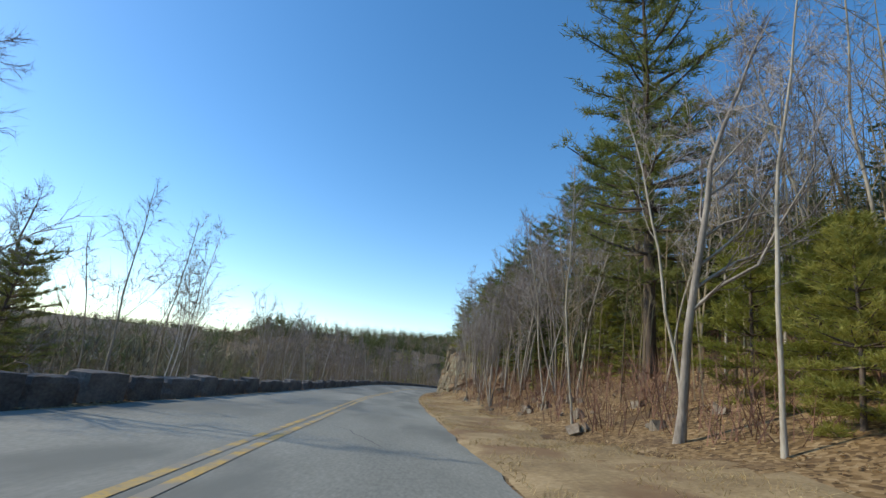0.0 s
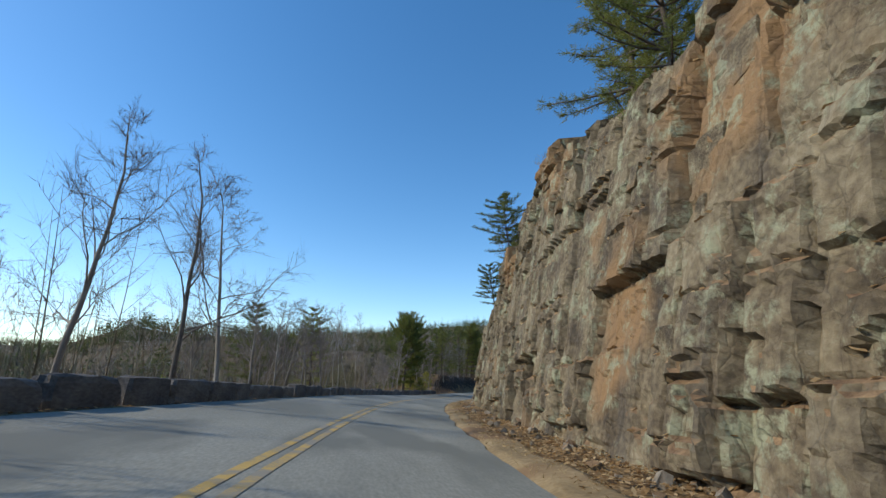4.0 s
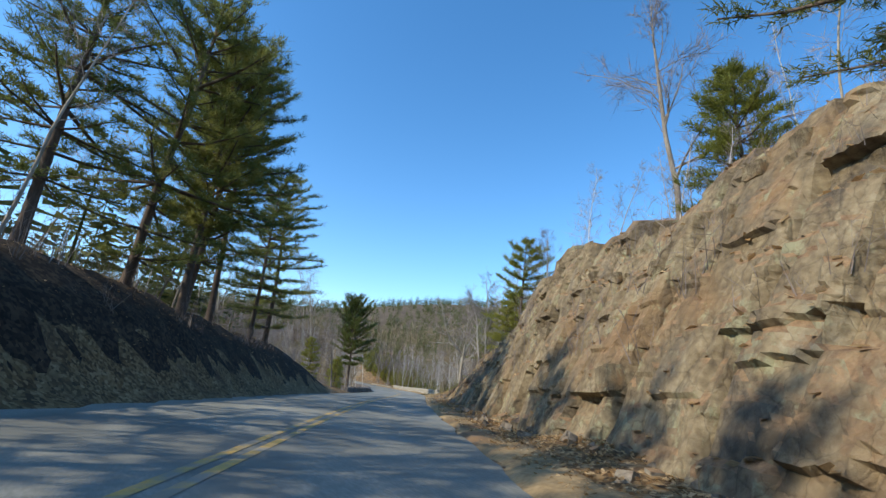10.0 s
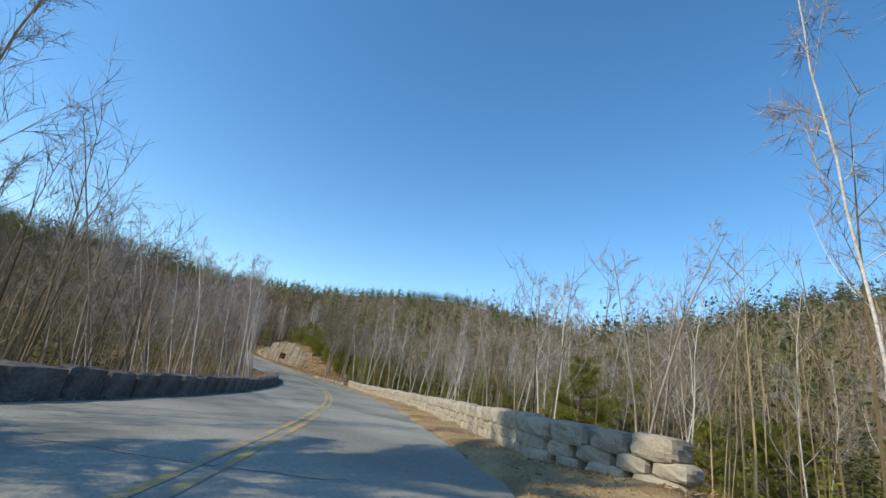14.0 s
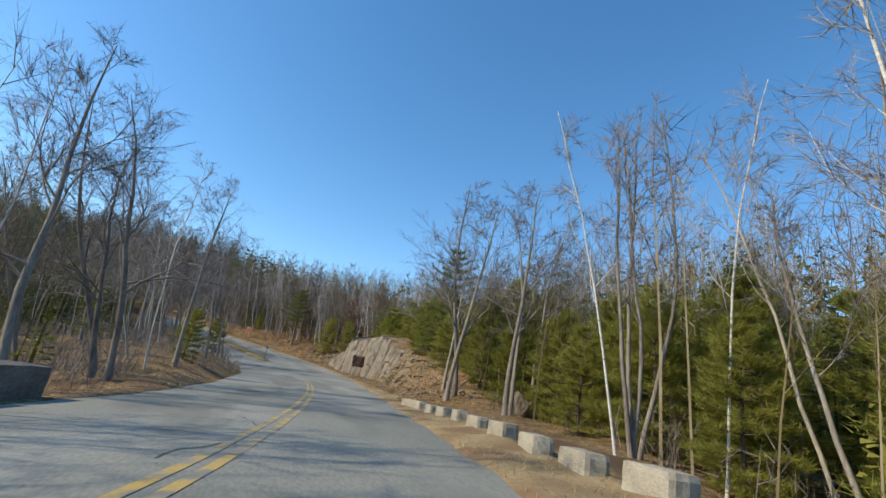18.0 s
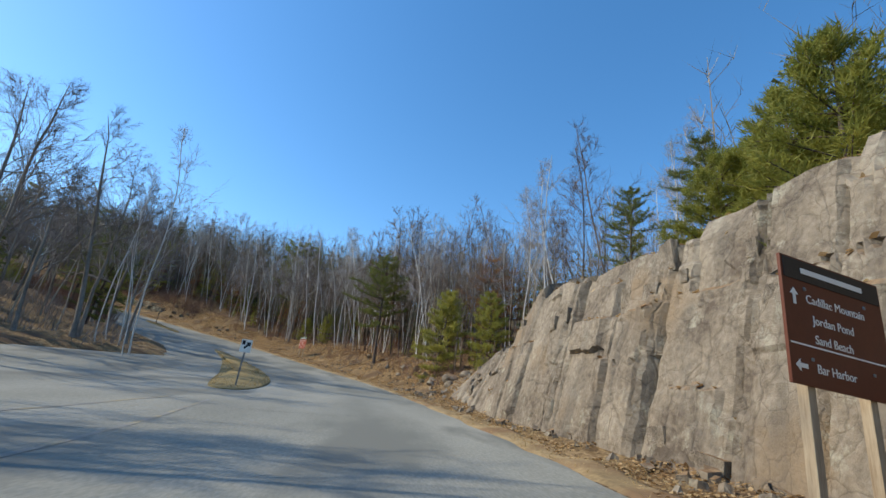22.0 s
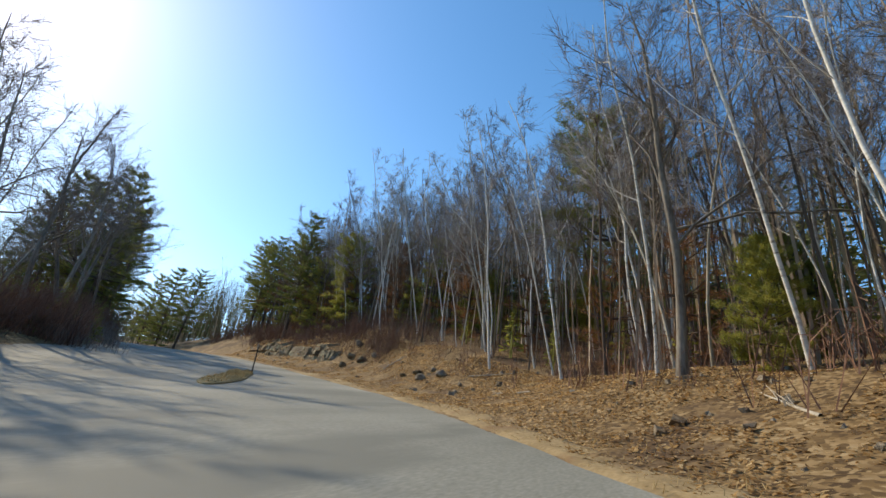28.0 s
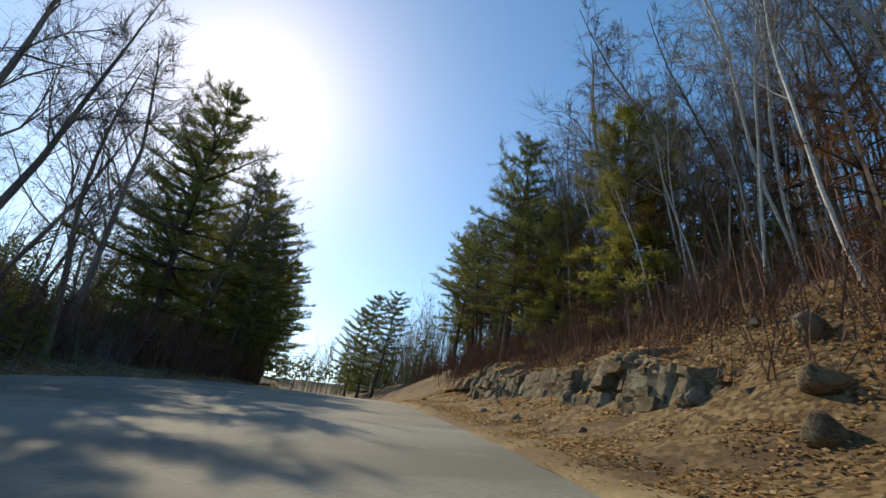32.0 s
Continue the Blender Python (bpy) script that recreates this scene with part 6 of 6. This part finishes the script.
BOULDERS = [boulder(i, PALEROCK, 1) for i in range(5)] + [boulder(10 + i, ROCK, 1) for i in range(3)]


def boulders(places, label, seed):
    rng = random.Random(seed)
    for s, l, h in places:
        o = new("boulder", rng.choice(BOULDERS))
        put(o, s, l, h * 0.28, rng.uniform(0, 360), (h * rng.uniform(0.6, 0.85), h * rng.uniform(0.65, 1.0), h * rng.uniform(0.55, 0.7)), (rng.uniform(-0.2, 0.2), rng.uniform(-0.2, 0.2)))
        tagged(o, label, "boulder", "boulders beside the road")


boulders([(417, 5, 0.36), (418.2, 5.4, 0.28), (416.2, 5.7, 0.34), (417.6, 5.9, 0.25), (418.8, 4.9, 0.2), (427, 4.8, 0.4), (439, 5.0, 0.5), (426, 5.6, 0.4), (427.6, 5.6, 0.4), (428.4, 6.4, 0.42), (426.8, 6.6, 0.36), (429.5, 5.2, 0.36), (431, 5.2, 0.4), (425.4, 6.2, 0.35), (433.5, 4.9, 0.35)], "grey lichen-spotted boulder on the leafy bank", 3)
boulders([(367, 6.6, 0.5), (368.4, 7.2, 0.6), (369.5, 6.4, 0.45), (370.4, 7.8, 0.55), (366, 7.4, 0.5), (373, 6.6, 0.4), (374.2, 6.3, 0.35), (375.5, 7.0, 0.45), (377, 6.5, 0.3), (378, 7.4, 0.5), (380, 7.2, 0.4), (382.5, 6.8, 0.35), (385, 7.4, 0.35), (371, 7.0, 0.6), (372, 6.2, 0.35), (379, 6.4, 0.3), (388, 7.6, 0.45), (22, 6.2, 0.5), (33, 7, 0.6), (43, 6.8, 0.5), (48, 6.8, 0.7), (53, 6.2, 0.7), (56, 5.6, 0.7), (54.5, 5.2, 0.5), (40, 8.5, 0.6)], "half-buried grey rock at the foot of the bank", 4)
split = new("boulder", BOULDERS[1])
put(split, 315.2, 7.3, 0.35, 20, (0.45, 0.6, 0.85), (0.1, 0.25))
tagged(split, "pale upright split rock among the young evergreens", "boulder", "boulders beside the road")


def fallen(places, seed):
    rng = np.random.RandomState(seed)
    for s, l, long, turn in places:
        w = Wood()
        pts = wander(rng, np.array([-long / 2, 0, 0.0]), np.array([1.0, 0, 0]), long, 6, 0.05, 0)
        pts[:, 2] = np.abs(pts[:, 2]) * 0.2
        w.tube(pts, np.linspace(0.032, 0.01, 7), 6)
        for i in range(4):
            p, d = along(pts, rng.uniform(0.3, 0.9))
            w.spike(p, p + np.array([0.5, rng.normal(0, 0.4), 0.3]) * rng.uniform(0.4, 1.0), 0.015)
        o = new("fallen_branch", w.mesh("fallen_branch", PALEBARK))
        a, b = radians(turn + heading(s)), spot(s, l)
        ex, ey = np.array([-1, 1]) * long / 2 * math.cos(a) + b[0], np.array([-1, 1]) * long / 2 * math.sin(a) + b[1]
        ez = ground_height(ex, ey)[0]
        slope = math.atan2(float(ez[1] - ez[0]), long)
        o.matrix_world = Matrix.Translation((float(b[0]), float(b[1]), float(ez.mean()) + 0.06)) @ Matrix.Rotation(a, 4, "Z") @ Matrix.Rotation(-slope, 4, "Y")
        tagged(o, "pale fallen branch lying on the leaves", "branch", "fallen branches")


fallen([(422, 6, 2.6, 20), (402, 6.4, 2.0, 70), (388, 6, 2.4, -30), (410, 5.6, 1.8, 110), (152, 5.6, 2.2, 40), (163, 5.4, 2.0, -20), (395, 7, 2.6, 10), (414, 7, 2.2, -50)], 7)


def juniper(seed):
    rng = np.random.RandomState(seed)
    w = Wood()
    n = 15000
    t, r = rng.rand(n) * 6.28, rng.rand(n) ** 0.5
    lump = 0.35 + 1.1 * vnoise(np.cos(t) * r * 4 + 9, np.sin(t) * r * 4 + 9, 2)
    p = np.c_[np.cos(t) * r, np.sin(t) * r, 0.05 + 0.42 * (1 - r ** 2) * lump * rng.rand(n) ** 0.4]
    q = p + np.c_[np.cos(t) * r * 0.1, np.sin(t) * r * 0.1, np.full(n, 0.03)] + rng.normal(0, 0.045, (n, 3))
    w.slivers(p, q, np.full(n, 0.008), rng)
    return w.mesh("juniper", JUNIPERNEEDLE, False)


JUNIPER = juniper(3)
for i, (s, l, m) in enumerate(((229.5, 6.6, 1.5), (231.5, 7.4, 1.7), (233.5, 6.4, 1.4), (228, 8.2, 1.3), (235, 8, 1.5))):
    o = new("juniper", JUNIPER)
    put(o, s, l, 0.0, i * 70, (m, m, m * 1.35))
    tagged(o, "low spreading bright green juniper", "shrub", "junipers on the verge")


# ---- islands, signs ----
def outline(points, inset=0.0):
    """A closed smooth outline in s, l, shrunk towards its middle by inset metres."""
    p = np.array(points, float)
    n = len(p)
    out = []
    for i in range(n):
        a, b, c, d = p[i - 1], p[i], p[(i + 1) % n], p[(i + 2) % n]
        for u in np.arange(0, 1, 0.2):
            out.append(0.5 * (2 * b + (c - a) * u + (2 * a - 5 * b + 4 * c - d) * u ** 2 + (3 * b - a - 3 * c + d) * u ** 3))
    out = np.array(out)
    mid = out.mean(0)
    v = mid - out
    return out + v * (inset / np.maximum(np.linalg.norm(v, axis=1), 0.6))[:, None]


def island(points, label):
    """A traffic island: a low kerb with a rounded lip, and dry grass heaped inside it."""
    rings = [(0.0, -0.15), (0.0, 0.015), (0.02, 0.035), (0.1, 0.04), (0.12, 0.02)]
    base = new("traffic_island")
    tagged(base, label, "traffic island", "islands in the junction")

    def sheet(rings, closed):
        P = []
        for inset, up in rings:
            o = outline(points, inset)
            q = spot(o[:, 0], o[:, 1])
            q[:, 2] = road_top(o[:, 0], o[:, 1]) + up
            P.append(q)
        n = len(P[0])
        V = np.concatenate(P)
        F = []
        for r in range(len(P) - 1):
            for i in range(n):
                F.append((r * n + i, r * n + (i + 1) % n, (r + 1) * n + (i + 1) % n, (r + 1) * n + i))
        return V, F

    V, F = sheet(rings, False)
    part("edge", mesh("edge", V, F, TURF, True), base, "worn earth edge")
    V, F = sheet([(0.1, 0.02)] + [(0.2 + 0.35 * k, 0.035 + 0.012 * k) for k in range(4)], True)
    n = len(V) // 5
    V = np.concatenate([V, V[-n:].mean(0)[None]])
    me = mesh("turf", V, np.concatenate([np.concatenate([np.array(F)[:, [0, 1, 2]], np.array(F)[:, [0, 2, 3]]]), [(4 * n + i, 4 * n + (i + 1) % n, 5 * n) for i in range(n)]]), TURF, True)
    part("turf", me, base, "worn olive-brown grass")
    rng = np.random.RandomState(5)
    w = Wood()
    o = outline(points, 0.35)
    mid = o.mean(0)
    k = rng.randint(0, len(o), 1500)
    q = mid + (o[k] - mid) * rng.rand(1500, 1) ** 0.5
    p = spot(q[:, 0], q[:, 1])
    p[:, 2] = road_top(q[:, 0], q[:, 1]) + 0.06
    w.slivers(p, p + np.c_[rng.normal(0, 0.05, (1500, 2)), rng.uniform(0.05, 0.14, 1500)], np.full(1500, 0.011), rng)
    tagged(part("dry_grass", w.mesh("dry_grass", GRASS, False), base, "short dry grass"), kind="stuff")


island([(361, -4.4), (362, -3.5), (367, -3.15), (374, -3.5), (384, -4.2), (394.5, -4.7), (388, -5.6), (378, -6.1), (369, -5.7), (363, -5.1)], "long grassy traffic island flush with the road")
island([(411, -3.3), (412.5, -2.8), (415.5, -2.4), (418.5, -2.1), (421.2, -1.7), (422.3, -1.8), (422.0, -2.4), (420.4, -2.9), (417, -3.4), (413, -3.7)], "narrow strip of dry grass at the mouth of the side road")


def bevelled(name, size, centre, mat, bevel=0.006):
    bm = bmesh.new()
    box(bm, size, centre, bevel)
    return bm_mesh(name, bm, mat)


def words(parent, text, x, z, size, y, mat, align="LEFT"):
    cu = bpy.data.curves.new("lettering", "FONT")
    cu.body, cu.size, cu.align_x, cu.extrude = text, size, align, 0.002
    tmp = bpy.data.objects.new("lettering", cu)
    scene.collection.objects.link(tmp)
    bpy.context.view_layer.update()
    me = bpy.data.meshes.new_from_object(tmp)
    bpy.data.objects.remove(tmp)
    me.transform(Matrix.Translation((x, y, z)) @ Matrix.Rotation(math.pi / 2, 4, "X"))
    me.materials.clear()
    me.materials.append(mat)
    part("lettering", me, parent, "white lettering")


def arrow(parent, x, z, size, turn, y, mat):
    """A flat arrow; turn 0 points up, 90 to the left."""
    pts = [(0, 0.5), (-0.34, 0.1), (-0.12, 0.1), (-0.12, -0.5), (0.12, -0.5), (0.12, 0.1), (0.34, 0.1)]
    bm = bmesh.new()
    f = bm.faces.new([bm.verts.new((a * size, 0, b * size)) for a, b in pts])
    r = bmesh.ops.extrude_face_region(bm, geom=[f])
    bmesh.ops.translate(bm, vec=(0, -0.003, 0), verts=[g for g in r["geom"] if isinstance(g, bmesh.types.BMVert)])
    bmesh.ops.transform(bm, matrix=Matrix.Translation((x, y, z)) @ Matrix.Rotation(-radians(turn), 4, "Y"), verts=bm.verts[:])
    bmesh.ops.recalc_face_normals(bm, faces=bm.faces[:])
    part("arrow", bm_mesh("arrow", bm, mat), parent, "painted arrow")


def guide_sign(place, turn, low, wide, high, board_mat, band_mat, post_mat, lines, label, border=False, letter=0.11):
    """A guide board on two posts. lines: (text, x, z, arrow turn or None)."""
    ob = new("guide_sign")
    tagged(ob, label, "road sign", "guide signs")
    ob.matrix_world = Matrix.Translation(place) @ Matrix.Rotation(radians(turn), 4, "Z")
    band = high * 0.17
    board = part("board", bevelled("board", (wide, 0.03, high), (0, 0, low + high / 2), board_mat), ob)
    part("header_band", bevelled("header_band", (wide - 0.05, 0.008, band), (0, -0.018, low + high - band / 2 - 0.02), band_mat, 0.002), board)
    part("header_bar", bevelled("header_bar", (wide * 0.62, 0.004, 0.05), (-0.02, -0.025, low + high - band / 2 - 0.02), SIGNWHITE, 0.001), board, "unreadable pale lettering")
    rim = [((wide - 0.04, 0.005, 0.014), (0, -0.017, low + 0.025)), ((0.014, 0.005, high - 0.05), (-wide / 2 + 0.025, -0.0165, low + high / 2)), ((0.014, 0.005, high - 0.05), (wide / 2 - 0.025, -0.0165, low + high / 2))] if border else []
    rim.append(((wide - 0.05, 0.005, 0.014), (0, -0.0172, low + high * 0.3)))
    for size, at0 in rim:
        part("border_strip", bevelled("border_strip", size, at0, SIGNWHITE, 0.001), board, "white painted line")
    for text, x, z, way in lines:
        words(board, text, x, low + z, letter, -0.0165, SIGNWHITE)
        if way is not None:
            arrow(board, -wide / 2 + 0.13 if way < 180 else wide / 2 - 0.13, low + z + 0.035, 0.15, way, -0.0165, SIGNWHITE)
    for x in (-wide * 0.3, wide * 0.3):
        part("post", bevelled("post", (0.1, 0.09, low + high * 0.9 + 0.4), (x, 0.062, (low + high * 0.9 - 0.4) / 2), post_mat, 0.008), ob)
    for x in (-wide * 0.3, wide * 0.3):
        for z in (0.2, 0.75):
            part("bolt", bevelled("bolt", (0.03, 0.012, 0.03), (x, -0.02, low + high * z), STEEL, 0.004), ob)
    return ob


z = float(spot(346.4, 3.9)[2])
guide_sign((81.0, 330.5, z), 15.0, -0.88 - z, 1.36, 1.12, SIGNBROWN, SIGNDARK, POSTWOOD, [("Cadillac Mountain", -0.4, 0.72, 0), ("Jordan Pond", -0.34, 0.54, None), ("Sand Beach", -0.34, 0.37, None), ("Bar Harbor", -0.36, 0.12, 90)], "brown park guide sign with white lettering on two pale posts")
z = float(spot(397.7, 4.75)[2])
guide_sign((67.23, 381.75, z), -46.0, 1.03, 1.2, 1.27, SIGNRED, SIGNGREEN, POSTWOOD, [("Cadillac Mountain", -0.34, 0.83, 90), ("Jordan Pond", -0.34, 0.66, None), ("Sand Beach", -0.34, 0.49, None), ("Visitor Center", -0.5, 0.14, 270)], "red-brown park guide sign with a green top band on wooden posts", True, 0.1)


def post_sign(s, l, high, wide, turn, label, arrow_turn=None, back=None):
    ob = new("arrow_sign")
    tagged(ob, label, "road sign", "small signs on posts")
    p = [float(v) for v in spot(s, l)]
    p[2] = float(road_top(np.array(s), np.array(l))) + 0.08
    ob.matrix_world = Matrix.Translation(p) @ Matrix.Rotation(radians(heading(s) + turn), 4, "Z")
    part("post", bevelled("post", (0.06, 0.05, high + 0.4), (0, 0.03, (high - 0.4) / 2), STEEL), ob)
    plate = part("plate", bevelled("plate", (wide, 0.008, wide * 1.2), (0, -0.004, high - wide * 0.6), back or SIGNWHITE, 0.003), ob)
    if arrow_turn is not None:
        arrow(plate, wide * 0.1, high - wide * 0.52, wide * 0.8, arrow_turn, -0.009, SIGNBLACK)
        part("island_mark", bevelled("island_mark", (wide * 0.26, 0.003, wide * 0.4), (-wide * 0.26, -0.0095, high - wide * 0.3), SIGNBLACK, 0.001), plate, "black painted island mark")


def diamond_sign(s, l, high, side, turn):
    """A marker sign: a steel post, a diamond plate with rounded corners, two bolts."""
    ob = new("warning_sign")
    tagged(ob, "small diamond marker plate on a short steel post, shade darkened into its colour", "road sign", "small signs on posts")
    p = [float(v) for v in spot(s, l)]
    p[2] = float(road_top(np.array(s), np.array(l))) + 0.05
    ob.matrix_world = Matrix.Translation(p) @ Matrix.Rotation(radians(heading(s) + turn), 4, "Z")
    mid = high - side * 0.707
    # Post and plate are near-black: the shade on the sign's back is painted in.
    part("post", bevelled("post", (0.07, 0.05, high + 0.25), (0, 0, (high - 0.55) / 2), SIGNDARK), ob)
    bm = bmesh.new()
    box(bm, (side, 0.006, side), (0, 0, 0), 0.002)
    bmesh.ops.transform(bm, matrix=Matrix.Translation((0, 0.03, mid)) @ Matrix.Rotation(radians(45), 4, "Y"), verts=bm.verts[:])
    part("plate", bm_mesh("plate", bm, SIGNDARK), ob)
    for z in (-0.08, 0.08):
        part("bolt", bevelled("bolt", (0.02, 0.014, 0.02), (0, -0.028, mid + z), STEEL, 0.004), ob)


diamond_sign(420.4, -1.88, 1.45, 0.3, 95)
post_sign(362.4, -4.05, 1.68, 0.4, 0, "white traffic sign with a black arrow on a steel post", 322)
